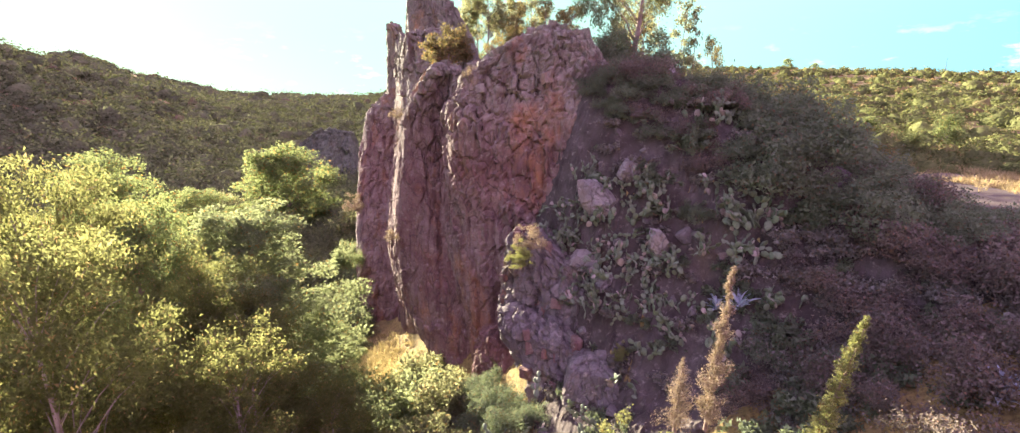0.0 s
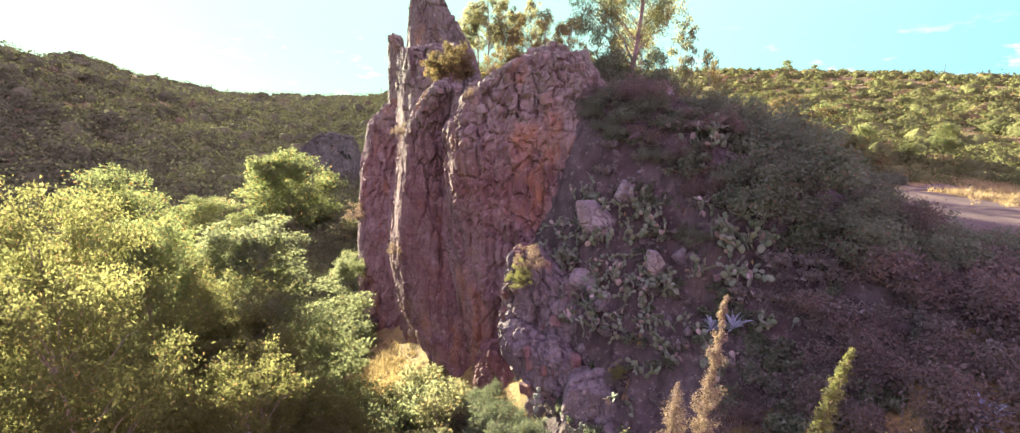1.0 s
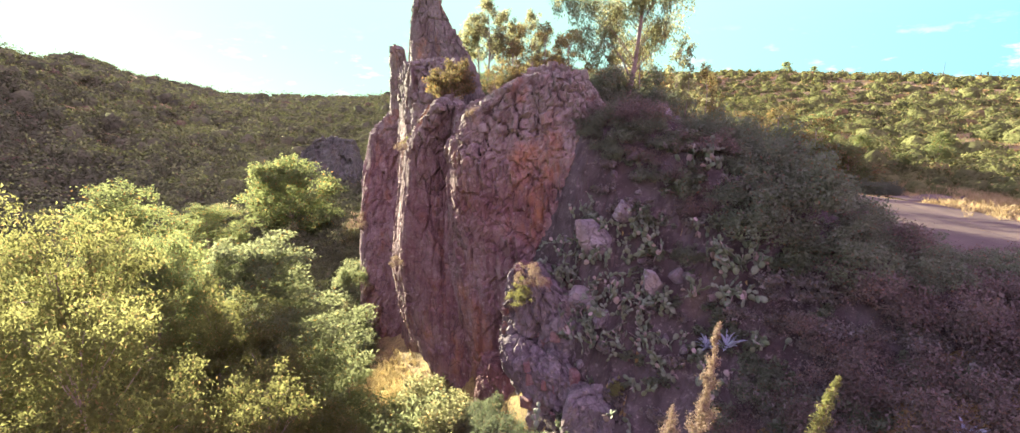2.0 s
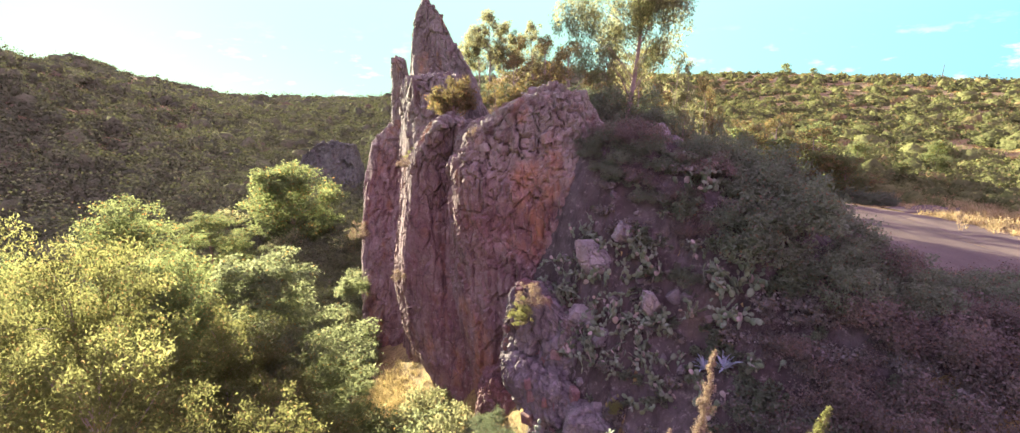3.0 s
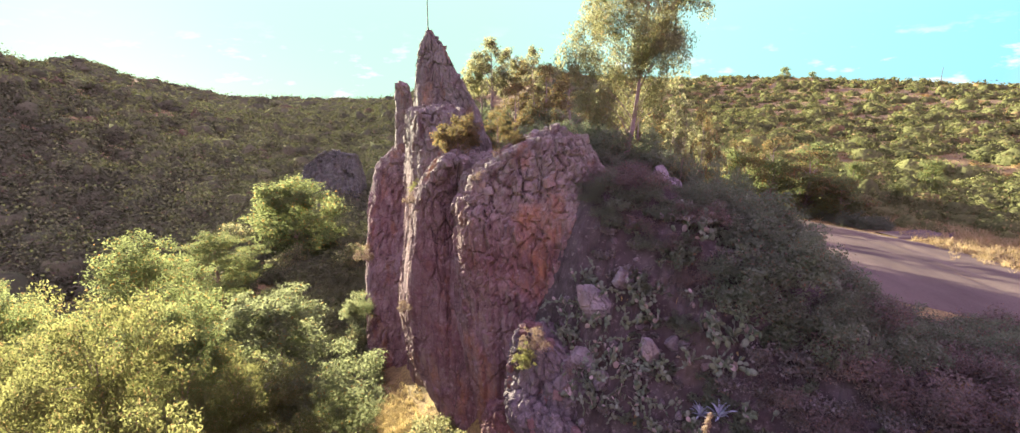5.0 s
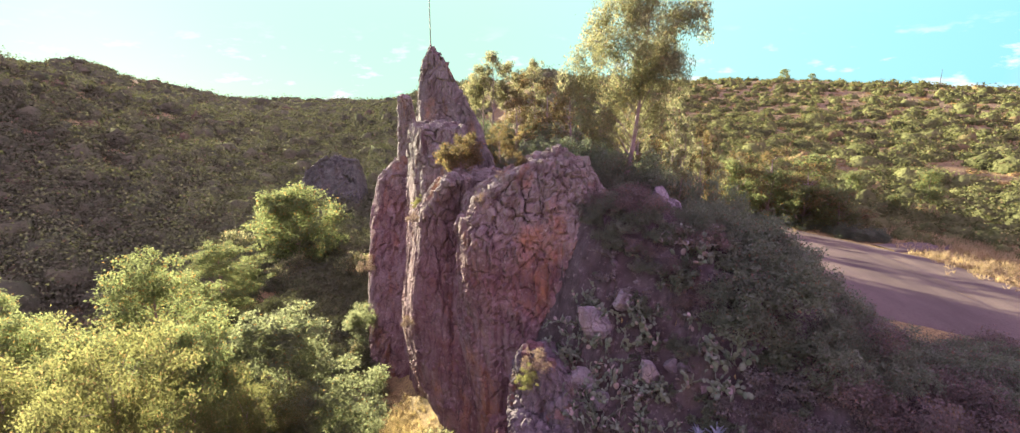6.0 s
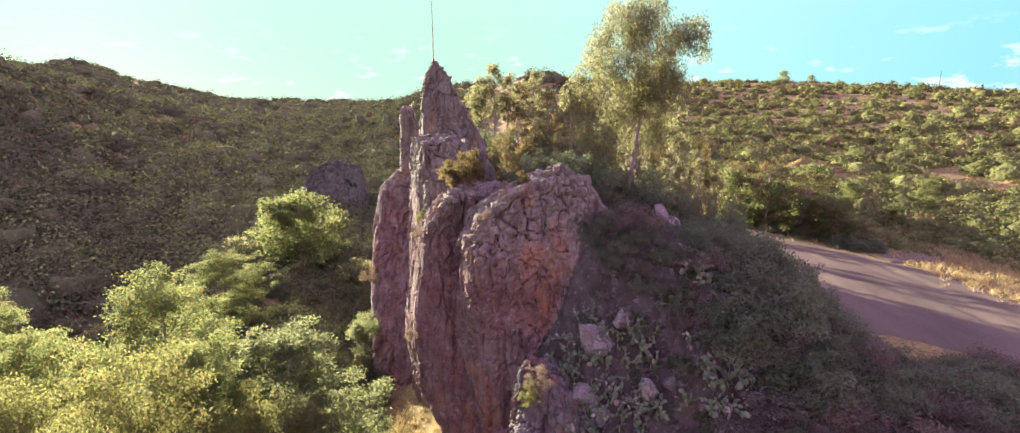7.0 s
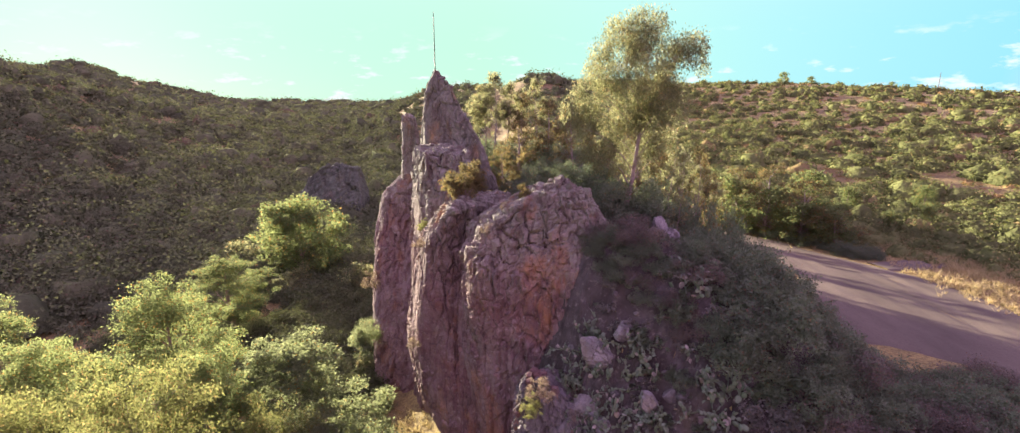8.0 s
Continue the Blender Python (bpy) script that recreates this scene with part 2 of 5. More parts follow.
def plain_material(name, a, b2, scale, rough=0.85, relief=0.3, metal=0.0):
    m, n, l, b = material(name, rough)
    o = n.new("ShaderNodeTexCoord").outputs["Object"]
    t = noise_node(n, l, scale, 6, 0.65, o)
    l.new(ramp(n, l, t, (0.3, a), (0.7, b2)), b.inputs["Base Color"])
    b.inputs["Metallic"].default_value = metal
    bump(n, l, b, t, relief, 0.02)
    return m


def ground_material():
    m, n, l, b = material("soil_and_dry_grass", 0.95)
    p = world_place(n)
    a = noise_node(n, l, 0.035, 6, 0.6, p)
    col = ramp(n, l, a, (0.35, (0.23, 0.17, 0.068)), (0.5, (0.32, 0.25, 0.092)), (0.66, (0.45, 0.375, 0.145)))
    g = noise_node(n, l, 0.3, 8, 0.7, p)
    col = mix(n, l, ramp(n, l, g, (0.45, 0.0), (0.62, 0.6)), col, (0.13, 0.12, 0.05))
    f = noise_node(n, l, 4.0, 8, 0.75, p)
    col = mix(n, l, ramp(n, l, f, (0.35, 0.8), (0.55, 0.0)), col, (0.05, 0.035, 0.025))
    l.new(col, b.inputs["Base Color"])
    bump(n, l, b, f, 0.8, 0.15)
    return m


def road_material():
    m, n, l, b = material("packed_dirt", 0.95)
    p = world_place(n)
    a = noise_node(n, l, 0.25, 6, 0.6, p, (1.0, 0.25, 1.0))
    col = ramp(n, l, a, (0.35, (0.088, 0.072, 0.054)), (0.65, (0.155, 0.128, 0.094)))
    f = noise_node(n, l, 6.0, 8, 0.75, p)
    col = mix(n, l, ramp(n, l, f, (0.32, 0.6), (0.5, 0.0)), col, (0.07, 0.052, 0.04))
    l.new(col, b.inputs["Base Color"])
    bump(n, l, b, f, 0.5, 0.05)
    return m


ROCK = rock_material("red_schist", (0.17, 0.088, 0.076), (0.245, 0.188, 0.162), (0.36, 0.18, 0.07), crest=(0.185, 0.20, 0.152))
ROCK_MIXED = rock_material("grey_orange_rock", (0.155, 0.135, 0.10), (0.195, 0.205, 0.155), (0.38, 0.23, 0.08))
ROCK_GREY = rock_material("grey_lichen_rock", (0.13, 0.118, 0.11), (0.20, 0.19, 0.18), (0.24, 0.17, 0.10), 0.6)
ROCK_PALE = rock_material("pale_weathered_rock", (0.20, 0.19, 0.175), (0.30, 0.295, 0.275), (0.24, 0.20, 0.14), 0.5)
ROCK_DARK = rock_material("dark_cliff_rock", (0.075, 0.09, 0.062), (0.13, 0.15, 0.105), (0.12, 0.11, 0.06), 0.4)
LEAF_DUSTY = leaf_material("dusty_grey_leaf", (0.14, 0.135, 0.115), (0.27, 0.265, 0.235), (0.24, 0.19, 0.12), 0.15, glow=0.25)
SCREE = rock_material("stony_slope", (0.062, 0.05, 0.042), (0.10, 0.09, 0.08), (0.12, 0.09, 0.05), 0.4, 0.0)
SOIL, DIRT = ground_material(), road_material()
BARK = plain_material("grey_brown_bark", (0.12, 0.08, 0.06), (0.30, 0.24, 0.19), 6.0)
BARK_PALE = plain_material("pale_eucalyptus_bark", (0.15, 0.115, 0.09), (0.32, 0.28, 0.24), 3.0)
LEAF_GREEN = leaf_material("green_leaf", (0.094, 0.118, 0.058), (0.16, 0.19, 0.092), glow=0.74)
LEAF_YELLOW = leaf_material("yellowing_leaf", (0.098, 0.106, 0.046), (0.14, 0.147, 0.066), (0.24, 0.17, 0.09), 0.06, glow=0.76)
LEAF_SILVER = leaf_material("silver_leaf", (0.115, 0.138, 0.085), (0.18, 0.205, 0.125), dry_share=0.03, glow=0.72)
LEAF_GUM = leaf_material("eucalyptus_leaf", (0.12, 0.13, 0.08), (0.235, 0.24, 0.145), (0.25, 0.18, 0.10), 0.08, glow=0.65)
LEAF_GOLD = leaf_material("golden_leaf", (0.105, 0.095, 0.05), (0.19, 0.165, 0.08), (0.27, 0.16, 0.07), 0.25, glow=0.45)
LEAF_MAQUIS = leaf_material("shrub_leaf", (0.108, 0.138, 0.088), (0.168, 0.205, 0.135), (0.18, 0.12, 0.08), 0.06, glow=0.35)
# russet leaf, browned further so the colour carries the shaded slope's reddish tint
LEAF_RUSSET_SHADE = leaf_material("russet_shade_tinted_leaf", (0.115, 0.10, 0.085), (0.20, 0.175, 0.15), (0.21, 0.14, 0.10), 0.12, glow=0.3)
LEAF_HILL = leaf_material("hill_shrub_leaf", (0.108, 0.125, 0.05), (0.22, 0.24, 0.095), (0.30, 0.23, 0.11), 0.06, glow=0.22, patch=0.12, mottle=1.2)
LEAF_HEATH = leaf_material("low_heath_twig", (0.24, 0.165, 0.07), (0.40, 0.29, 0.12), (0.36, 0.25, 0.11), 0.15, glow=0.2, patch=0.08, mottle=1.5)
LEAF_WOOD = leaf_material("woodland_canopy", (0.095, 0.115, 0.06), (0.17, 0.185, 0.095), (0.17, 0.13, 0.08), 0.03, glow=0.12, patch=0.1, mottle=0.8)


# ---- ground ----
def hill_height(az):
    """Height of the hills round the valley, by bearing in degrees from +y to the right."""
    at = [-180, -120, -75, -52, -46, -40, -33, -26, -18, -13, -10, -6, 4, 18, 32, 48, 80, 130, 180]
    hi = [30, 45, 56, 50, 43, 26, 14, 9, 10, 19, 28, 34, 38, 38, 35.5, 27, 30, 32, 30]
    return np.interp(az, at, hi)


def road_x(y):
    return np.interp(y, [-60, -15, 12, 30, 40, 45, 50, 56, 60, 66, 74, 84], [52, 41, 36.5, 33.5, 34.0, 33.2, 30.2, 26.6, 23.8, 18.5, 10, -3])


def ground_z(x, y):
    """Height of the ground at places x, y (arrays)."""
    x, y = np.asarray(x, float), np.asarray(y, float)
    bank = -11 + 15.5 * step(-16, 22, x)
    axis = 7 - 0.2 * (y - 30)
    off = x - axis
    left = off < 0
    wide = np.where(left, 6.4 + 0.1 * np.clip(y - 24, 0, 6) + 0.22 * np.clip(y - 30, 0, 30), 9.0)
    top = np.exp(-np.abs(off / wide) ** np.where(left, 4.0, 2.5)) * step(18.3, 28.5, y + 0.35 * (x - 5)) * (1 - step(60, 92, y))
    near = bank * (1 - top) + 12.5 * top
    r, az = np.hypot(x, y - 10), np.degrees(np.arctan2(x, y - 10))
    begin = np.where(az > -8, 62.0, 85.0)
    rise = np.clip((r - begin) / (390 - begin), 0, 1)
    rise = np.where(r > begin, 0.75 * rise + 0.25 * rise * rise * (3 - 2 * rise), 0)
    far = hill_height(az)
    z = near + rise * (far - near)
    p = xyz(x, y)
    ridge = np.interp(az, [-180, -60, -50, -46, -43, -40.5, -38.5, -36.5, -34, -30, -20, 0, 40, 180], [40, 66, 68, 67, 71, 77, 65, 50, 41, 25, 21, 30, 34, 40])
    z = z + step(420, 900, r) * (ridge - far + 6 * vnoise(p / 150.0 + 3.1, 5)) + step(900, 1600, r) * (-12 + 16 * vnoise(p / 420.0 + 3.1, 5))
    z = z + rise * 3.5 * vnoise(p / 60.0, 11) * np.clip(1.25 - rise, 0, 1)
    z = z + 9 * np.exp(-(((x - 16) / np.where(x < 16, 40, 26)) ** 2) - (((y - 300) / 40) ** 2))
    calm = np.clip(np.abs(x - road_x(y)) / 7.0 - 0.85, 0, 1)
    z = z + calm * (0.55 * fbm(p / 5.0, 3, 21) + 0.12 * fbm(p / 0.9, 2, 31)) * step(3, 10, r)
    return z


def warped(n, reach, gentle):
    u = np.linspace(-1, 1, n)
    return reach * np.sinh(gentle * u) / np.sinh(gentle)


def build_ground():
    gx, gy = np.meshgrid(warped(290, 3000, 6.2) + 6, warped(290, 3000, 6.2) + 28, indexing="ij")
    z = ground_z(gx.ravel(), gy.ravel())
    n = 290
    i, j = np.meshgrid(np.arange(n - 1), np.arange(n - 1), indexing="ij")
    f = np.stack([i * n + j, (i + 1) * n + j, (i + 1) * n + j + 1, i * n + j + 1], -1).reshape(-1, 4)
    ob = part("ground", mesh_of("ground", np.stack([gx.ravel(), gy.ravel(), z], 1), f, True), SOIL)
    tagged(ob, "brown soil with dry grass rising into valley hills", "ground", kind="structure")


def build_road():
    ys = np.arange(-40, 84, 0.5)
    across = np.linspace(-1, 1, 34)
    Y, A = np.meshgrid(ys, across, indexing="ij")
    edge = 5.8 + 1.1 * vnoise(np.stack([Y.ravel() / 3.5, np.sign(A.ravel()) * 9, 0 * Y.ravel()], 1), 41).reshape(Y.shape)
    edge = np.where(A < 0, edge * np.interp(Y, [-40, 22, 24.4, 27.8, 30, 34, 39, 46], [0.6, 0.6, 0.85, 1.3, 1.75, 1.65, 1.4, 1.0]), edge)
    X = road_x(Y) + A * edge
    flat = ground_z(X.ravel(), Y.ravel())
    lie = 0.05 * vnoise(xyz(X.ravel() / 0.6, Y.ravel() / 3.0), 43) - 0.07 * np.exp(-(((np.abs(A.ravel() * edge.ravel() - 1.5) - 0.85) / 0.25) ** 2))
    z = flat + 0.10 + lie - 0.2 * np.abs(A.ravel()) ** 12
    n = len(across)
    i, j = np.meshgrid(np.arange(len(ys) - 1), np.arange(n - 1), indexing="ij")
    f = np.stack([i * n + j, i * n + j + 1, (i + 1) * n + j + 1, (i + 1) * n + j], -1).reshape(-1, 4)
    ob = part("road", mesh_of("road", np.stack([X.ravel(), Y.ravel(), z], 1), f, True), DIRT)
    tagged(ob, "wide pale dirt road with wheel ruts", "road", kind="structure")


def build_track():
    """A narrow side track that leaves the road towards the hill."""
    t = np.linspace(0, 1, 60)
    mx, my = 37.5 + 30 * t, 46.3 + 7.5 * t**1.2
    across = np.linspace(-1, 1, 14)
    half = 1.7 + 0.5 * vnoise(np.stack([t * 12, 0 * t, 0 * t], 1), 47)
    X = mx[:, None] - across * 0.2 * half[:, None]
    Y = my[:, None] + across * half[:, None]
    z = ground_z(X.ravel(), Y.ravel()) + 0.14 - 0.2 * np.abs(np.tile(across, len(t))) ** 8
    n = len(across)
    i, j = np.meshgrid(np.arange(len(t) - 1), np.arange(n - 1), indexing="ij")
    f = np.stack([i * n + j, (i + 1) * n + j, (i + 1) * n + j + 1, i * n + j + 1], -1).reshape(-1, 4)
    ob = part("side_track", mesh_of("side_track", np.stack([X.ravel(), Y.ravel(), z], 1), f, True), DIRT)
    tagged(ob, "narrow dirt track branching off the road", "road", kind="structure")


build_ground()
build_road()
build_track()


# ---- rock ----
def slab(name, label, levels, depth_way, mat=None, grain=0.115, rough=1.0, crack=(1.15, 1.15, 2.0), seed=0, dome=0.5, blocky_top=0.6, parent=None, blocks=0):
    """A standing slab of fractured rock. levels: rows of z, the front's left corner x, y, its right corner x, y, and the depth."""
    lv = np.array(levels, float)
    zs = np.arange(lv[0, 0], lv[-1, 0] + 1e-6, grain)
    c = np.stack([np.interp(zs, lv[:, 0], lv[:, k]) for k in range(1, 6)], 1)
    back = np.array(depth_way, float) / np.hypot(*depth_way)
    a, b = c[:, 0:2], c[:, 2:4]
    corners = np.stack([a, b, b + back * c[:, 4:5], a + back * c[:, 4:5]], 1)
    mid = corners.mean(1, keepdims=True)
    # rounded ring through the four corners
    span = np.linalg.norm(np.roll(corners, -1, 1) - corners, axis=2).max(0)
    t = np.concatenate([k + np.linspace(0, 1, max(6, int(span[k] / grain)), endpoint=False) for k in range(4)])
    k, u = t.astype(int), t % 1
    ring = corners[:, k] * (1 - u)[None, :, None] + corners[:, (k + 1) % 4] * u[None, :, None]
    pull = (2 * np.abs(u - 0.5)) ** 6 * 0.10
    ring = ring + (mid - ring) * pull[None, :, None]
    n = len(t)
    v = np.concatenate([ring, np.broadcast_to(zs[:, None, None], (len(zs), n, 1))], 2)
    # closing cap
    caps, size = [], max(span[0], c[-1, 4])
    m = max(4, int(size / grain / 2.2))
    for q in np.linspace(0, 1, m + 1)[1:]:
        lay = ring[-1] + (mid[-1] - ring[-1]) * min(q, 0.995)
        caps.append(np.concatenate([lay, np.full((n, 1), zs[-1] + dome * (1 - (1 - q) ** 2))], 1))
    v = np.concatenate([v, np.array(caps)], 0)
    rows = len(v)
    P = v.reshape(-1, 3)
    out = np.gradient(v, axis=0)
    side = np.roll(v, -1, 1) - np.roll(v, 1, 1)
    nrm = np.cross(side, out)
    nrm /= np.linalg.norm(nrm, axis=2, keepdims=True) + 1e-9
    N = nrm.reshape(-1, 3)
    warp = P + 0.11 * np.stack([vnoise(P * 0.9, seed + 60), vnoise(P * 0.9 + 7, seed + 61), vnoise(P * 0.9 + 13, seed + 62)], 1)
    warp = warp + 0.035 * np.stack([vnoise(P * 3.1, seed + 63), vnoise(P * 3.1 + 7, seed + 64), vnoise(P * 3.1 + 13, seed + 66)], 1)
    c, s_ = math.cos(0.3 + seed), math.sin(0.3 + seed)
    turned = np.stack([warp[:, 0] * c - warp[:, 1] * s_, warp[:, 0] * s_ + warp[:, 1] * c, warp[:, 2] + 0.25 * warp[:, 0]], 1)
    high = step(lv[-1, 0] - 7.5, lv[-1, 0] - 2.5, P[:, 2] + 1.6 * vnoise(P * 0.3, seed + 67))
    # upright columns, blocks between the joints, and chips; blocks part where the rock is weathered near its top
    f1, f2, idn, o1 = cells(turned / np.array(crack), seed + 70, True)
    h1, h2, idh, o3 = cells(turned / np.array([0.85, 0.85, 5.0]) + 3, seed + 75, True)
    g1, g2, idg, o2 = cells(turned / (0.42 * np.array(crack)) + 5, seed + 80, True)
    m1, m2, idm, o4 = cells(turned / np.array([0.20, 0.20, 0.34]) + 9, seed + 85, True)
    broken = np.clip(0.40 + 0.8 * vnoise(P * np.array([0.35, 0.35, 0.22]), seed + 65) + blocky_top * high, 0.25, 1.4)
    big = fbm(P * np.array([0.30, 0.30, 0.12]), 3, seed + 90)
    tilt1, tilt2, tilt3, tilt4 = (np.sin(i[:, None] * np.array(k)) for i, k in ((idn, (40, 70, 90)), (idg, (50, 80, 99)), (idh, (60, 75, 20)), (idm, (45, 85, 65))))
    d = 0.42 * big + broken * (0.46 * (idn - 0.5) + 0.22 * (o1 * tilt1).sum(1)) + (0.35 + 0.4 * high) * (0.12 * (idg - 0.5) + 0.08 * (o2 * tilt2).sum(1))
    d += (1.0 - 0.55 * high) * (0.26 * (idh - 0.5) + 0.12 * (o3 * tilt3 * np.array([1, 1, 0.25])).sum(1)) + 0.028 * (idm - 0.5) + 0.02 * (o4 * tilt4).sum(1)
    d -= broken * 0.24 * np.exp(-(((f2 - f1) / 0.06) ** 2)) + (0.02 + 0.11 * high) * np.exp(-(((g2 - g1) / 0.10) ** 2))
    d -= (1 - 0.5 * high) * 0.12 * np.exp(-(((h2 - h1) / 0.08) ** 2))
    d += 0.035 * fbm(P * 2.6, 3, seed + 99)
    d *= np.where(N[:, 0] < -0.6, 0.75, 1.0)
    P = P + N * (d * rough)[:, None]
    base = np.array([*mid[0, 0], lv[0, 0]])
    i, j = np.meshgrid(np.arange(rows - 1), np.arange(n), indexing="ij")
    jj = (j + 1) % n
    f = np.stack([i * n + j, i * n + jj, (i + 1) * n + jj, (i + 1) * n + j], -1).reshape(-1, 4)
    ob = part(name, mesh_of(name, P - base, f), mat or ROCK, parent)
    ob.location = base
    if parent is None:
        tagged(ob, label, "rock")
    else:
        tagged(ob, label)
    r = np.random.default_rng(seed + 500)
    upper = np.nonzero((P[:, 2] > lv[-1, 0] - 5) & (N[:, 1] < 0.5))[0]
    for n_, k in enumerate(r.choice(upper, blocks)):
        bl = part("block", BLOCKS[n_ % len(BLOCKS)], mat or ROCK, ob)
        bl.location = P[k] - base - N[k] * 0.12
        bl.rotation_euler = (r.normal() * 0.15, r.normal() * 0.15, 0.3 + seed + r.normal() * 0.2)
        bl.scale = r.uniform(0.3, 0.75, 3) * np.array([1, 0.8, 1.1])
    return ob


def block_mesh(seed):
    """An angular broken block about a metre across."""
    r = np.random.default_rng(seed)
    bm = bmesh.new()
    bmesh.ops.create_cube(bm, size=1.0)
    for v in bm.verts:
        v.co += Vector(r.normal(size=3) * 0.10)
    bmesh.ops.bevel(bm, geom=list(bm.edges), offset=0.09, segments=1, affect="EDGES", profile=0.6)
    for v in bm.verts:
        v.co += Vector(r.normal(size=3) * 0.025)
    me = bpy.data.meshes.new("block")
    bm.to_mesh(me)
    bm.free()
    return me


BLOCKS = [block_mesh(900 + k) for k in range(6)]
outcrop = tagged(new("rock_outcrop"), "towering ridge of upright red and grey rock slabs", "rock outcrop")
BACK, ASLANT = (-0.26, 0.965), (-0.32, 0.947)
slab("rock_face", "rounded reddish face with cracked grey top",
     [(-6, -2.4, 29.9, 3.5, 24.5, 6), (0, -3.2, 30.1, 5.2, 25.2, 6), (4, -3.5, 29.9, 6.0, 25.8, 6), (6.5, -3.4, 29.0, 6.3, 26.3, 6), (10.3, -3.4, 28.3, 6.4, 27.4, 5.5), (12.8, -2.6, 28.6, 6.0, 28.6, 5),
      (14.2, -0.6, 28.8, 5.4, 29.2, 4), (15.2, 1.2, 29.6, 4.6, 29.8, 3)], BACK, seed=1, parent=outcrop, blocks=34)
slab("rock_slab", "upright slab with a sunlit edge",
     [(-8, -5.0, 32.6, 0.6, 27.0, 5), (-6, -7.0, 34.6, 0.0, 29.0, 6), (-4, -8.4, 35.8, -0.6, 30.2, 7), (0, -8.7, 35.4, -1.8, 32.2, 7), (4.0, -8.0, 34.4, -2.6, 33.6, 7), (6.5, -7.6, 34.0, -2.9, 34.0, 6), (10, -7.0, 33.6, -3.2, 34.8, 5), (12, -6.1, 33.2, -3.3, 34.6, 4), (13.4, -5.1, 32.8, -3.4, 34.2, 3)], ASLANT, seed=2, parent=outcrop, blocks=14, rough=0.75)
slab("rock_pillar", "stepped pillar below the spire",
     [(-10, -9.8, 42, -4.5, 38, 7), (5, -9.0, 41, -4, 38, 8), (12, -8.5, 40.6, -3.6, 38.5, 8), (16.8, -8.3, 41.0, -4, 40, 7)], ASLANT, seed=3, parent=outcrop, blocks=16, rough=0.8)
slab("rock_spire", "pointed grey and orange spire",
     [(13, -9.4, 46, -1.5, 43.5, 6), (17, -9.1, 46, -3.0, 44.5, 5), (19, -9.0, 46.3, -4.2, 45, 4), (21, -8.9, 46.5, -5.4, 46, 3), (23, -8.5, 46.7, -6.5, 46.5, 2), (23.7, -8.1, 46.8, -7.1, 46.8, 1.2)], BACK, seed=4, dome=0.25, rough=0.6, parent=outcrop, blocks=16, mat=ROCK_MIXED)
slab("rock_fin", "thin upright fin standing apart",
     [(5, -14, 56, -10.5, 55.5, 3), (14, -13.5, 56, -10.8, 55.8, 2.5), (19.6, -13.2, 56, -11.6, 56, 2)], BACK, seed=5, rough=0.5, parent=outcrop, blocks=4)
slab("rock_wall", "broad shaded wall with a ragged top",
     [(-12, -16.0, 48, -8, 45, 6), (0, -16.4, 52, -8.5, 48, 5), (5, -16.4, 54, -8.5, 50, 5), (10.3, -15.4, 54.6, -9, 53, 4), (12.8, -13.4, 55.4, -9.4, 54.6, 3)], ASLANT, seed=6, parent=outcrop, blocks=14, rough=0.8)
slab("rock_saddle", "low broken saddle behind the face",
     [(2, -5.2, 36.5, 2.5, 34, 9), (10, -5.0, 36.6, 2.0, 34.5, 9), (13.0, -4.2, 37, 1.5, 35, 8)], BACK, seed=14, parent=outcrop, blocks=10, rough=0.6)
slab("rock_spur", "projecting spur with pale edge",
     [(-4, 0.4, 25.2, 5.0, 20.2, 4), (-1.6, -0.3, 25.4, 5.1, 20.6, 4), (-0.2, -1.0, 25.5, 5.2, 21.0, 4), (2, -0.9, 25.0, 5.0, 22.2, 4), (3.4, -0.5, 24.2, 3.6, 23.6, 3), (4.6, -0.1, 24.1, 1.6, 24.3, 1.5)], (0.2, 1), seed=7, rough=0.9, mat=ROCK_GREY, parent=outcrop, blocks=26, blocky_top=1.0)
slab("rock_spur", "low bulging spur with sunlit edge",
     [(-5, 0.9, 22.8, 3.8, 20.4, 3), (-2.6, 0.6, 23.3, 3.8, 20.7, 3), (-1.3, 0.0, 24.0, 3.7, 21.0, 3), (-0.4, -0.8, 24.4, 3.6, 21.2, 3), (0.4, -0.7, 24.6, 3.0, 22.2, 3)], (0.2, 1), seed=8, rough=0.8, mat=ROCK_GREY, parent=outcrop, blocks=16, blocky_top=1.0)
slab("rock_foot", "low reddish ledge in the gully below the face",
     [(-8, -2.8, 28.6, 1.4, 23.8, 3.5), (-4.0, -2.5, 28.4, 1.2, 24.2, 3.2), (-2.7, -2.0, 28.2, 0.8, 24.9, 2.6)], (0.3, 1), seed=17, parent=outcrop, rough=0.7)
slab("boulder", "angular grey rock at the foot of the slope",
     [(-6, 2.4, 20.3, 5.4, 18.4, 2.5), (-2, 2.3, 20.5, 5.0, 19.0, 2.5), (-0.7, 2.7, 20.6, 4.6, 19.5, 2)], (0.3, 1), mat=ROCK_GREY, seed=9, rough=0.4)


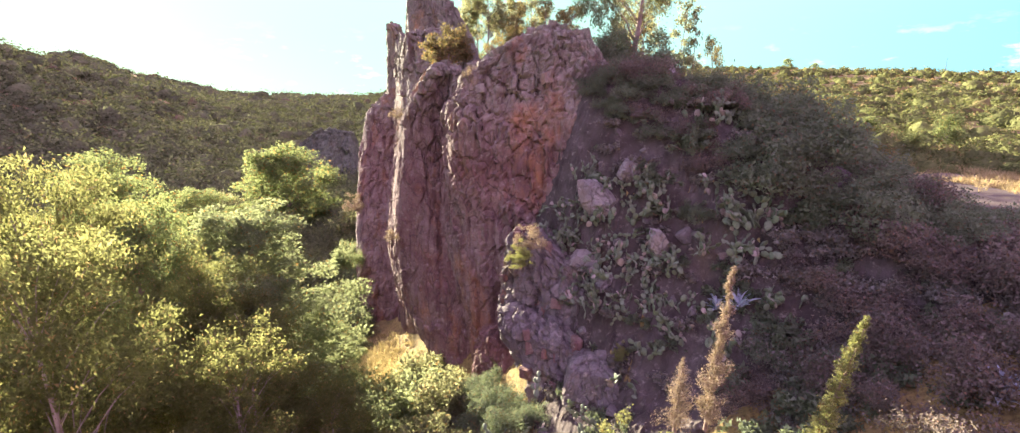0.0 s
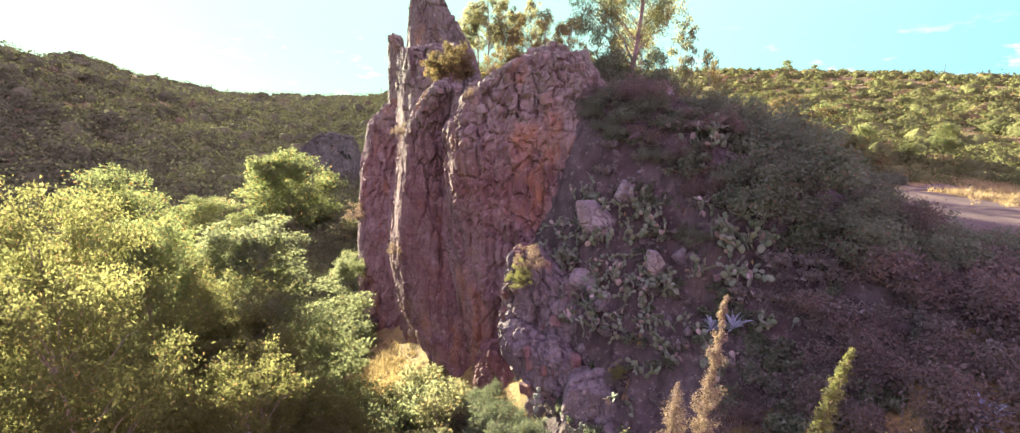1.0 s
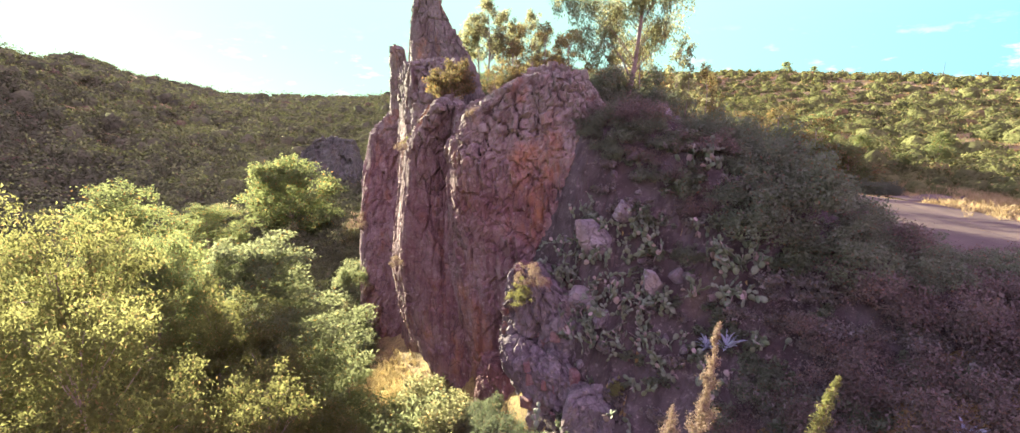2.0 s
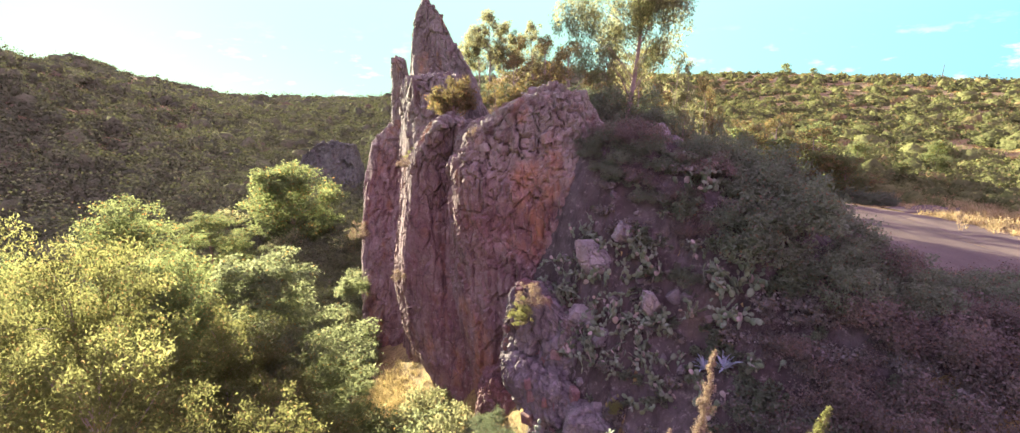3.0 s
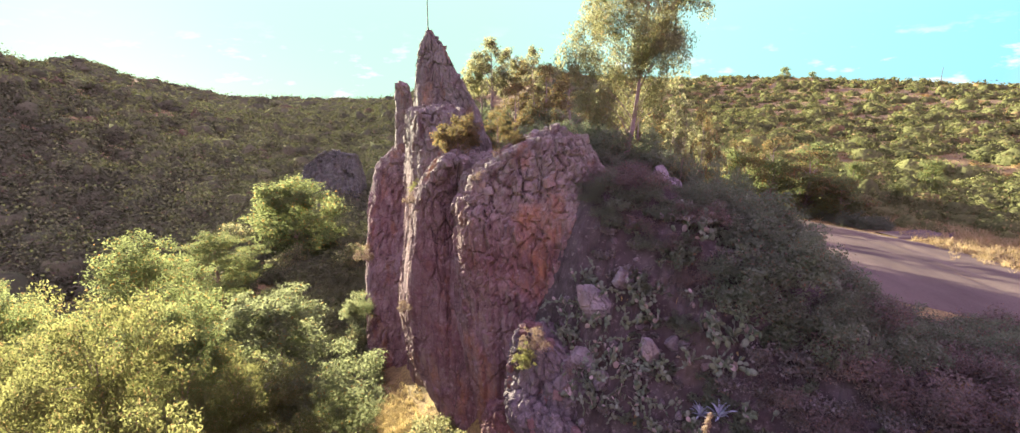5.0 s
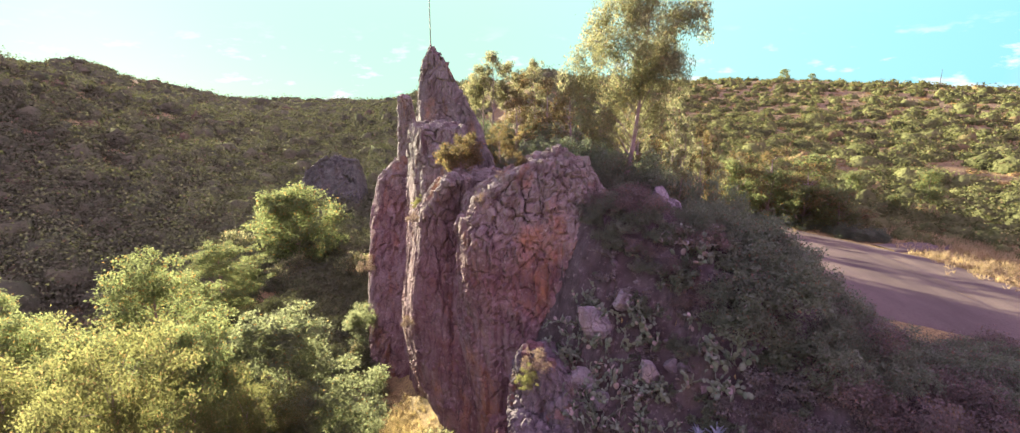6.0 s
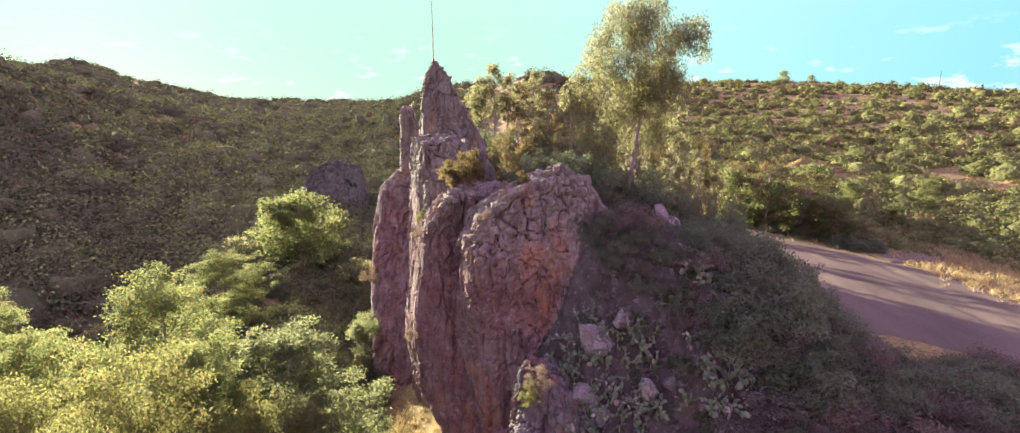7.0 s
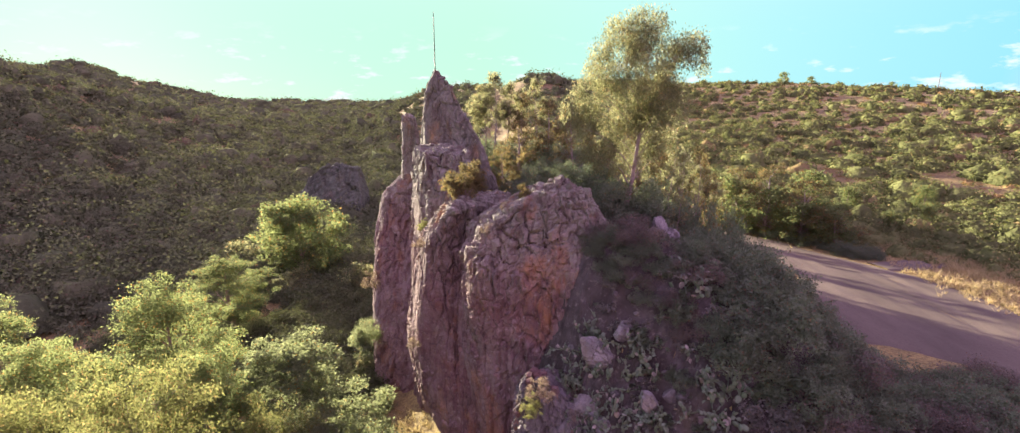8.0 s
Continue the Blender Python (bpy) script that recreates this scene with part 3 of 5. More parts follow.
def boulder(x, y, z, size, seed, label):
    """A weathered angular boulder of the given half sizes."""
    bm = bmesh.new()
    bmesh.ops.create_icosphere(bm, subdivisions=5 if max(size) > 0.5 else 3, radius=1.0)
    P = np.array([v.co for v in bm.verts])
    r = np.random.default_rng(seed + 600)
    q = P * 1.25
    for _ in range(15):
        way = r.normal(size=3)
        way /= np.linalg.norm(way)
        over = np.clip(q @ way - r.uniform(0.66, 1.0), 0, None)
        q = q - 0.94 * over[:, None] * way
    f1, f2, idn, off = cells(q * 1.5 + seed, seed, True)
    q = q * (1 + 0.05 * fbm(P * 3.0 + seed, 3, seed) + 0.10 * (idn - 0.5) - 0.10 * np.exp(-(((f2 - f1) / 0.05) ** 2)))[:, None]
    for v, co in zip(bm.verts, q * np.array(size)):
        v.co = co
    ob = part("boulder", bm, ROCK_PALE if seed < 20 else ROCK_GREY)
    ob.location = (x, y, z)
    ob.rotation_euler = (0.3 * math.sin(seed * 2.0), 0.35 * math.cos(seed * 3.0), seed * 1.3)
    return tagged(ob, label, "rock", "pale boulders")


boulder(4.4, 24.5, 6.4, (0.85, 0.65, 1.25), 2, "pale weathered boulder on the cactus slope")
boulder(6.0, 24.3, 7.8, (0.7, 0.55, 0.65), 3, "pale weathered boulder on the cactus slope")
boulder(6.8, 22.0, 4.7, (0.55, 0.5, 1.15), 4, "tall pale boulder among prickly pears")
boulder(9.5, 30.3, 12.55, (0.85, 0.7, 0.75), 15, "pale boulder under the dark trees")
boulder(10.3, 30.0, 12.2, (0.6, 0.5, 0.5), 12, "pale boulder under the dark trees")
boulder(9.7, 29.4, 12.2, (0.45, 0.4, 0.4), 6, "small pale boulder under the dark trees")
boulder(3.8, 23.7, 3.3, (1.0, 0.6, 0.6), 7, "pale weathered ledge among prickly pears")
boulder(4.7, 22.8, 2.8, (0.8, 0.5, 0.5), 8, "pale weathered ledge among prickly pears")
for k in range(34):
    bx, by = rng.uniform(1.5, 9.5), rng.uniform(19.0, 26.5)
    bs = rng.uniform(0.14, 0.42)
    boulder(bx, by, float(ground_z(np.array([bx]), np.array([by]))[0]) + 0.2 * bs, (bs, bs * 0.8, bs * rng.uniform(0.6, 1.2)), 20 + k, "broken grey stone on the slope")


def build_slope():
    """The stony face of the mound above the foot of the slope."""
    gx, gy = np.meshgrid(np.arange(0.5, 19, 0.15), np.arange(15.5, 34, 0.15), indexing="ij")
    x, y = gx.ravel(), gy.ravel()
    z = ground_z(x, y)
    P = xyz(x, y, 0) + np.stack([0 * x, 0 * x, z], 1)
    f1, f2, idn, off = cells(P / np.array([0.9, 0.9, 1.1]), 130, True)
    g1, g2, idg, _ = cells(P / 0.33, 140, True)
    rim = np.minimum.reduce([x - 0.5, 18.9 - x, y - 15.5, 33.9 - y])
    stony = np.clip(0.5 + 1.2 * vnoise(P * 0.45, 150), 0.1, 1)
    z = z + 0.05 + stony * (0.34 * idn + 0.12 * idg - 0.12 * np.exp(-(((f2 - f1) / 0.08) ** 2))) - 0.6 * np.exp(-((rim / 0.5) ** 2))
    n, m = gx.shape
    i, j = np.meshgrid(np.arange(n - 1), np.arange(m - 1), indexing="ij")
    f = np.stack([i * m + j, (i + 1) * m + j, (i + 1) * m + j + 1, i * m + j + 1], -1).reshape(-1, 4)
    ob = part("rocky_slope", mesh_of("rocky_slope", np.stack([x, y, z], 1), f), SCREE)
    tagged(ob, "shaded stony slope of broken rock and dust", "slope", kind="structure")


build_slope()


# ---- plants ----
def crown_clumps(r, height, width, base, count, lump, lean=(0, 0), shape=0.75, peak=1.0, boughs=16):
    """Centres and radii of the clumps of a crown between base and height, gathered on boughs."""
    k = np.linspace(0.04, 0.96, boughs) + r.normal(size=boughs) * 0.03
    env = np.sin(np.pi * np.clip(k * 0.90 + 0.08, 0.01, 0.99) ** peak) ** shape
    a = np.arange(boughs) * 2.4 + r.normal(size=boughs) * 0.35
    rad = width * env * r.uniform(0.45, 0.95, boughs)
    top = height - base - lump
    bough = np.stack([np.cos(a) * rad + lean[0] * k, np.sin(a) * rad + lean[1] * k, base + k * top], 1)
    reach = width * r.uniform(0.26, 0.46, boughs)
    who = r.choice(boughs, count, p=reach**2 / (reach**2).sum())
    way = r.normal(size=(count, 3))
    way /= np.linalg.norm(way, axis=1, keepdims=True)
    c = bough[who] + way * np.array([1, 1, 0.8]) * (reach[who] * r.uniform(0.2, 1.0, count) ** 0.5)[:, None]
    c[:, 2] = np.clip(c[:, 2], base * 0.6, height - lump * 0.5)
    return c, lump * r.uniform(0.45, 1.1, count)


def lobed_clumps(r, lobes, count, lump):
    """Clumps gathered in the given masses of foliage: rows of x, y, z and reach."""
    who = r.choice(len(lobes), count, p=lobes[:, 3] ** 2 / (lobes[:, 3] ** 2).sum())
    way = r.normal(size=(count, 3))
    way /= np.linalg.norm(way, axis=1, keepdims=True)
    c = lobes[who, :3] + way * np.array([1, 1, 0.9]) * (lobes[who, 3] * r.uniform(0.05, 1.0, count) ** 0.5)[:, None]
    return c, lump * r.uniform(0.45, 1.1, count)


def woody(r, height, thick, clumps, limbs, lean=(0, 0)):
    """A crooked tapered trunk, and tubes of limbs that reach into the clumps."""
    n = 9
    t = np.linspace(0, 1, n)
    way = np.stack([lean[0] * t + 0.15 * np.sin(5 * t + r.uniform(0, 6)), lean[1] * t + 0.15 * np.cos(4 * t + r.uniform(0, 6)), height * 0.86 * t], 1)
    way[0, :2] = 0
    arms = []
    for c in clumps[r.permutation(len(clumps))[:limbs]]:
        k = np.clip((c[2] - np.hypot(c[0], c[1]) * 0.9) / (height * 0.86), 0.12, 0.93)
        s = np.array([np.interp(k, t, way[:, i]) for i in range(3)])
        u = np.linspace(0, 1, 6)[:, None]
        bend = s + (c - s) * u + np.array([0, 0, 1]) * (0.12 * np.linalg.norm(c - s) * np.sin(np.pi * u)) + r.normal(size=(6, 3)) * 0.06 * u
        w = thick * (1 - 0.85 * k) * (0.42 if len(arms) < 10 else 0.2)
        arms.append(tube(bend, np.linspace(w, 0.01, 6), 5))
    return tube(way, thick * (1 - 0.88 * t) * (1 + 0.5 * np.exp(-t * 14)), 9), arms


def tree(name, label, x, y, height, width, seed, leaf, count, size, base=0.3, lump=1.0, clumps=60, thick=0.22, bark=None, lean=(0, 0), z=None, shape=0.75, group="", flat=0.8, limbs=30, peak=1.0, boughs=16, lobes=None, **kw):
    r = np.random.default_rng(seed)
    if lobes:
        c, rad = lobed_clumps(r, np.array(lobes, float), clumps, lump)
    else:
        c, rad = crown_clumps(r, height, width, base * height, clumps, lump, lean, shape, peak, boughs)
    zz = float(ground_z(np.array([x]), np.array([y]))[0]) - 0.15 if z is None else z
    root = tagged(new(name), label, "tree", group)
    root.location = (x, y, zz)
    stem, arms = woody(r, height, thick, c, limbs, lean)
    part("trunk", mesh_of("trunk", *stem, True), bark or BARK, root)
    for arm in arms[:10]:
        part("limb", mesh_of("limb", *arm, True), bark or BARK, root)
    tagged(part("branchwork", mesh_of("branchwork", *joined(arms[10:]), True), bark or BARK, root), kind="stuff")
    part("crown", mesh_of("crown", *clump_leaves(c, rad, count, size, r, flat, **kw)), leaf, root)
    return root


def shrub(name, label, x, y, wide, high, seed, leaf, count, size, group="", z=None, category="shrub"):
    r = np.random.default_rng(seed)
    lobes = 6
    la, lq = r.uniform(0, 2 * np.pi, lobes), np.sqrt(r.uniform(0.05, 1, lobes)) * 0.62 * wide
    lobe = np.stack([np.cos(la) * lq, np.sin(la) * lq, high * r.uniform(0.45, 1.0, lobes) * (1 - 0.3 * (lq / wide) ** 2)], 1)
    n = max(24, int(34 * wide))
    who = r.integers(0, lobes, n)
    a, q = r.uniform(0, 2 * np.pi, n), np.sqrt(r.uniform(0, 1, n))
    reach = 0.55 * wide * r.uniform(0.6, 1.25, lobes)[who]
    c = np.stack([lobe[who, 0] + np.cos(a) * q * reach, lobe[who, 1] + np.sin(a) * q * reach, lobe[who, 2] * (1 - 0.7 * q**2) * r.uniform(0.3, 0.97, n)], 1)
    rad = 0.22 * wide * r.uniform(0.4, 1.2, n)
    zz = float(ground_z(np.array([x]), np.array([y]))[0]) - 0.1 if z is None else z
    root = tagged(new(name), label, category, group)
    root.location = (x, y, zz)
    stems = [tube(np.linspace(0, 1, 5)[:, None] * k * np.array([0.85, 0.85, 0.9]) + r.normal(size=(5, 3)) * 0.03 * high, np.linspace(0.05, 0.01, 5) * (0.5 + high / 4), 5) for k in c[: 9]]
    tagged(part("branchwork", mesh_of("branchwork", *joined(stems), True), BARK, root), kind="stuff")
    part("foliage", mesh_of("foliage", *clump_leaves(c, rad, count, size, r, 0.85)), leaf, root)
    return root


def copy_at(ob, x, y, turn, scale, label="", z=None):
    zz = float(ground_z(np.array([x]), np.array([y]))[0]) - 0.1 if z is None else z
    made = copy_thing(ob, pose(x, y, zz, 0, 0, turn))
    made.scale = scale if isinstance(scale, tuple) else (scale,) * 3
    if label:
        made["label"] = label
    return made


def gz(x, y):
    return float(ground_z(np.array([x]), np.array([y]))[0])


def copy_to_top(ob, height, x, y, top, turn, wide, label=""):
    """A copy of a tree with its crown's top at a given height."""
    k = (top - gz(x, y)) / height
    return copy_at(ob, x, y, turn, (wide, wide, k), label)


# valley trees: x, y and the height of the crown's top
poplar = tree("poplar", "tall green valley poplar with a loose crown", -27, 33, 18.5, 4.0, 11, LEAF_GREEN, 70000, 0.082, base=0.25, lump=0.62, clumps=320, boughs=38, thick=0.3, group="valley trees")
poplar.scale = (1.25, 1.2, (8.2 - gz(-27, 33)) / 18.5)
willow = tree("willow", "silvery fine-leaved willow beside the rock", -15.6, 28.6, 16.0, 4.0, 12, LEAF_SILVER, 66000, 0.078, base=0.2, lump=0.5, clumps=420, boughs=44, long=2.2, group="valley trees")
willow.scale = (1.4, 1.3, (5.6 - gz(-15.6, 28.6)) / 16.0)
gum = tree("eucalyptus", "yellow-green gum tree with drooping leaves", -17.5, 17, 19.0, 4.3, 14, LEAF_YELLOW, 76000, 0.064, base=0.25, lump=0.6, clumps=320, boughs=36, bark=BARK_PALE, long=2.3, droop=1.2, limbs=50, group="valley trees")
gum.scale = (1, 1, (10.2 - gz(-17.5, 17)) / 19.0)
twiggy = tree("eucalyptus", "yellowing gum tree with bare pale twigs", -12, 11.5, 17.0, 3.4, 15, LEAF_YELLOW, 68000, 0.058, base=0.2, lump=0.5, clumps=320, boughs=36, bark=BARK_PALE, long=2.2, droop=1.0, limbs=90, group="valley trees")
twiggy.scale = (1, 1, (8.9 - gz(-12, 11.5)) / 17.0)
copy_to_top(poplar, 18.5, -19.5, 24.5, 6.6, 130, 0.85)
lone = tree("round_tree", "round light green backlit tree standing alone", -39.8, 87, 16.0, 6.9, 16, LEAF_GREEN, 34000, 0.21, base=0.10, lump=1.1, clumps=340, boughs=50, shape=0.5, peak=0.85, group="valley trees")
lone.scale = (1.2, 1.1, (4.9 - gz(-39.8, 87)) / 16.0)
copy_to_top(poplar, 18.5, -39, 61, 1.2, 40, 1.4)
copy_to_top(poplar, 18.5, -41, 33, 6.2, 300, 1.1)
copy_to_top(poplar, 18.5, -32, 27, 6.0, 80, 1.0)
copy_to_top(willow, 16.0, -13.0, 24.5, 2.6, 80, 0.8, "silvery willow with a dense round crown")
copy_to_top(willow, 16.0, -12.6, 33.5, -4.6, 200, 0.42, "small silvery willow near the rock foot")
copy_to_top(gum, 19.0, -24.5, 19, 8.0, 100, 1.0)
copy_to_top(gum, 19.0, -30, 14, 8.5, 220, 1.0)
copy_to_top(gum, 19.0, -14.5, 21.5, 5.0, 300, 0.8)
copy_to_top(twiggy, 17.0, -8.8, 14.0, 4.7, 90, 0.85, "yellow leafy tree over the stream")
copy_to_top(twiggy, 17.0, -10.6, 18.5, 3.4, 200, 0.9, "yellow leafy tree over the stream")
copy_to_top(twiggy, 17.0, -7.2, 9.2, 3.0, 10, 0.9)
copy_to_top(twiggy, 17.0, -19, 11, 9.0, 150, 1.1)
copy_to_top(twiggy, 17.0, -7.0, 17.4, 0.6, 250, 0.6, "yellow-green sapling over the stream")
oleaster = shrub("oleaster_bush", "grey-green bush below the rock foot", -6.2, 27.4, 2.9, 5.4, 21, LEAF_SILVER, 8000, 0.12, "valley bushes")
olive = shrub("wild_olive_bush", "olive-green bush below the rock foot", -3.7, 25.6, 2.3, 4.6, 22, LEAF_GUM, 8000, 0.11, "valley bushes")
for x, y, turn, s in ((-8.6, 25.0, 40, 1.1), (-10.5, 29, 90, 1.0), (-15, 45, 75, 0.55), (-17.6, 52, 140, 0.85), (-19.2, 58, 220, 0.8)):
    copy_at(oleaster, x, y, turn, s)
bramble = shrub("bramble_thicket", "dark bramble thicket on the shaded valley floor", -20, 46, 3.2, 3.4, 23, LEAF_WOOD, 9000, 0.13, "valley thickets")
for x, y, turn, s in ((-16.8, 40, 30, 0.8), (-21, 52, 10, 1.1), (-24, 58, 80, 1.3), (-28, 46, 120, 1.2), (-34, 50, 30, 1.3), (-20, 64, 220, 1.3), (-30, 70, 300, 1.6), (-44, 70, 100, 1.6), (-48, 50, 10, 1.6), (-31, 58, 60, 1.4), (-24, 42, 20, 1.1), (-52, 62, 40, 2.0), (-40, 46, 190, 1.6), (-56, 40, 20, 2.0), (-46, 80, 20, 1.8), (-36, 60, 150, 1.3), (-26, 65, 250, 1.4), (-19, 48, 10, 1.15), (-22.4, 47, 60, 1.15), (-18, 56, 110, 1.1), (-23, 63, 160, 1.4), (-27, 52, 210, 1.3), (-16.2, 49, 260, 0.8), (-28, 63, 310, 1.4), (-33, 65, 0, 1.4), (-20, 43.4, 80, 0.95), (-14.4, 41.4, 140, 0.65), (-25.5, 56, 190, 1.2), (-22, 68, 20, 1.4), (-31, 75, 60, 1.6), (-28, 78.5, 200, 1.5), (-34, 73, 110, 1.6), (-36, 80.5, 250, 1.6), (-25.6, 73, 330, 1.4), (-31, 83, 10, 1.6), (-23.6, 78, 90, 1.4)):
    copy_at(bramble, x, y, turn, s)
for x, y, turn, s in ((-4.8, 22.6, 120, 1.1), (-2.6, 20.4, 0, 0.9), (-9.0, 30.5, 60, 0.8), (-7.4, 21.0, 200, 1.1), (-3.0, 17.5, 10, 1.0), (-25, 52, 60, 1.5), (-36, 42, 90, 1.5), (-17.6, 51.4, 20, 0.9), (-38, 78, 150, 1.8), (-26, 80, 40, 1.8), (-50, 88, 0, 2.2)):
    copy_at(olive, x, y, turn, s)
for k, (x, y, top, wide) in enumerate(((-5.7, 30.6, -3.8, 1.15), (-3.9, 29.4, -4.6, 0.9), (-7.6, 30.0, -4.6, 0.9), (-6.6, 28.0, -5.0, 1.0), (-4.4, 27.4, -5.2, 1.0), (-2.6, 25.8, -4.4, 0.8))):
    copy_to_top(olive, 4.6, x, y, top + 0.3, 70 * k, wide, "dense olive-green bush at the rock foot")

# trees on top of the mound
GUM_LOBES = ((-0.7, 0, 12.6, 1.9), (1.4, 0.5, 12.7, 2.0), (0.7, 0.4, 13.8, 1.3), (-2.3, 0, 10.2, 1.8), (0.5, -0.6, 10.1, 2.4), (2.8, 0, 11.4, 1.6), (4.2, 0, 12.1, 1.0), (4.9, 0, 11.2, 0.45), (-3.0, 0, 7.5, 1.7), (-0.2, 0.8, 7.2, 2.1), (2.0, -0.4, 8.2, 2.1),
             (2.3, 0.4, 5.4, 1.7), (-1.7, -0.4, 4.8, 1.7), (0.4, 1.0, 3.8, 1.8), (2.8, 0.6, 9.6, 1.5))
tall_gum = tree("eucalyptus", "tall gum tree with hanging sunlit foliage", 7.6, 33.4, 14.9, 4.6, 23, LEAF_GUM, 68000, 0.064, lump=0.5, clumps=360, bark=BARK_PALE, long=3.2, droop=2.2, lean=(1.6, 0), thick=0.2, flat=1.5, limbs=70, lobes=GUM_LOBES)
slim_gum = tree("eucalyptus", "slim gum tree behind the spire", -2.4, 55, 14.0, 2.7, 24, LEAF_GUM, 7000, 0.10, base=0.5, lump=0.42, clumps=70, boughs=13, bark=BARK_PALE, long=2.6, droop=1.0, limbs=60, thick=0.16, flat=1.2, shape=0.5, group="gum trees on the mound")
slim_gum.scale = (1, 1, (25.0 - gz(-2.4, 55)) / 14.0)
golden = tree("eucalyptus", "golden young gum tree", 3.4, 52, 9.0, 2.8, 25, LEAF_GOLD, 6500, 0.095, base=0.08, lump=0.45, clumps=90, limbs=50, peak=1.15, bark=BARK_PALE, long=2.6, droop=1.2, group="gum trees on the mound")
golden.scale = (1, 1, (21.5 - gz(3.4, 52)) / 9.0)
for x, y, top, turn, w in ((0.2, 50, 19.5, 40, 0.9), (5.5, 47.5, 20, 90, 0.9), (0.8, 58, 22.5, 200, 1.0), (6.5, 55, 21.5, 140, 1.1), (11.5, 45, 18.5, 10, 0.9), (18, 46, 17.1, 300, 0.6), (12, 52, 20, 70, 1.2), (15.5, 50.5, 16, 0, 0.8), (20.5, 53, 13.5, 110, 0.75), (24.5, 58, 12.5, 230, 0.7), (-1.5, 47, 17.0, 80, 0.6)):
    copy_to_top(golden, 9.0, x, y, top, turn, w)
copy_to_top(slim_gum, 14.0, 2.6, 60, 24.5, 120, 0.9, "slim gum tree with an open crown")
copy_to_top(slim_gum, 14.0, 17.5, 50, 16.5, 30, 1.1, "slim gum tree above the road")
copy_to_top(slim_gum, 14.0, 21.0, 54, 14.5, 170, 1.1, "slim gum tree above the road")
copy_to_top(slim_gum, 14.0, -3.6, 56.5, 23.6, 60, 0.8)
copy_to_top(slim_gum, 14.0, -0.9, 57, 24.0, 300, 0.8)
sapling = tree("eucalyptus", "thin sparse gum sapling", 11.5, 34.5, 7.5, 0.8, 28, LEAF_GUM, 1300, 0.085, base=0.1, lump=0.25, clumps=60, boughs=14, bark=BARK_PALE, long=2.6, droop=1.2, limbs=40, thick=0.05, group="gum saplings")
sapling.scale = (1, 1, (18.6 - gz(11.5, 34.5)) / 7.5)
copy_to_top(sapling, 7.5, 12.4, 35.0, 18.2, 90, 0.9)
roadside = tree("carob_tree", "low green tree beside the dirt road", 40, 63, 8.0, 3.4, 26, LEAF_GREEN, 9000, 0.15, base=0.1, lump=0.8, clumps=100, group="roadside trees")
for x, y, turn, s in ((39, 57, 40, 0.45), (28, 70, 90, 0.9), (36, 70, 300, 0.7), (47, 58, 60, 0.4), (42.5, 60, 200, 0.5), (53, 60, 90, 0.5), (58, 66, 10, 0.6), (47, 66, 150, 0.6)):
    copy_at(roadside, x, y, turn, s)

for x, y, top, turn, w in ((34.6, 55.6, 9.8, 30, 0.85), (32.0, 58.6, 11.2, 120, 0.9), (37.2, 53.4, 9.4, 240, 0.7), (29.0, 62.2, 12.0, 300, 0.9)):
    copy_to_top(roadside, 8.0, x, y, top, turn, w, "dense dark carob tree on the road's far edge")
for x, y, top, turn, w in ((35.3, 56.8, 12.2, 20, 1.25), (33.2, 60.8, 13.6, 100, 1.3), (30.4, 63.5, 12.8, 210, 1.3), (38.4, 54.6, 9.0, 60, 0.9)):
    copy_to_top(golden, 9.0, x, y, top, turn, w, "yellow-green gum tree on the road's far edge")

MOUND = ((12.6, 32.6, 1.15), (14.6, 34.4, 1.2), (11.0, 36.0, 1.2), (16.2, 36.6, 1.1), (13.0, 37.5, 0.9), (15.2, 39.6, 1.0), (11.4, 38.8, 0.8), (17.0, 41.5, 1.0), (13.4, 41.5, 0.9), (15.6, 44.2, 0.9), (-1.6, 62, 0.9), (1.2, 64, 1.0), (-3.4, 60, 0.8))

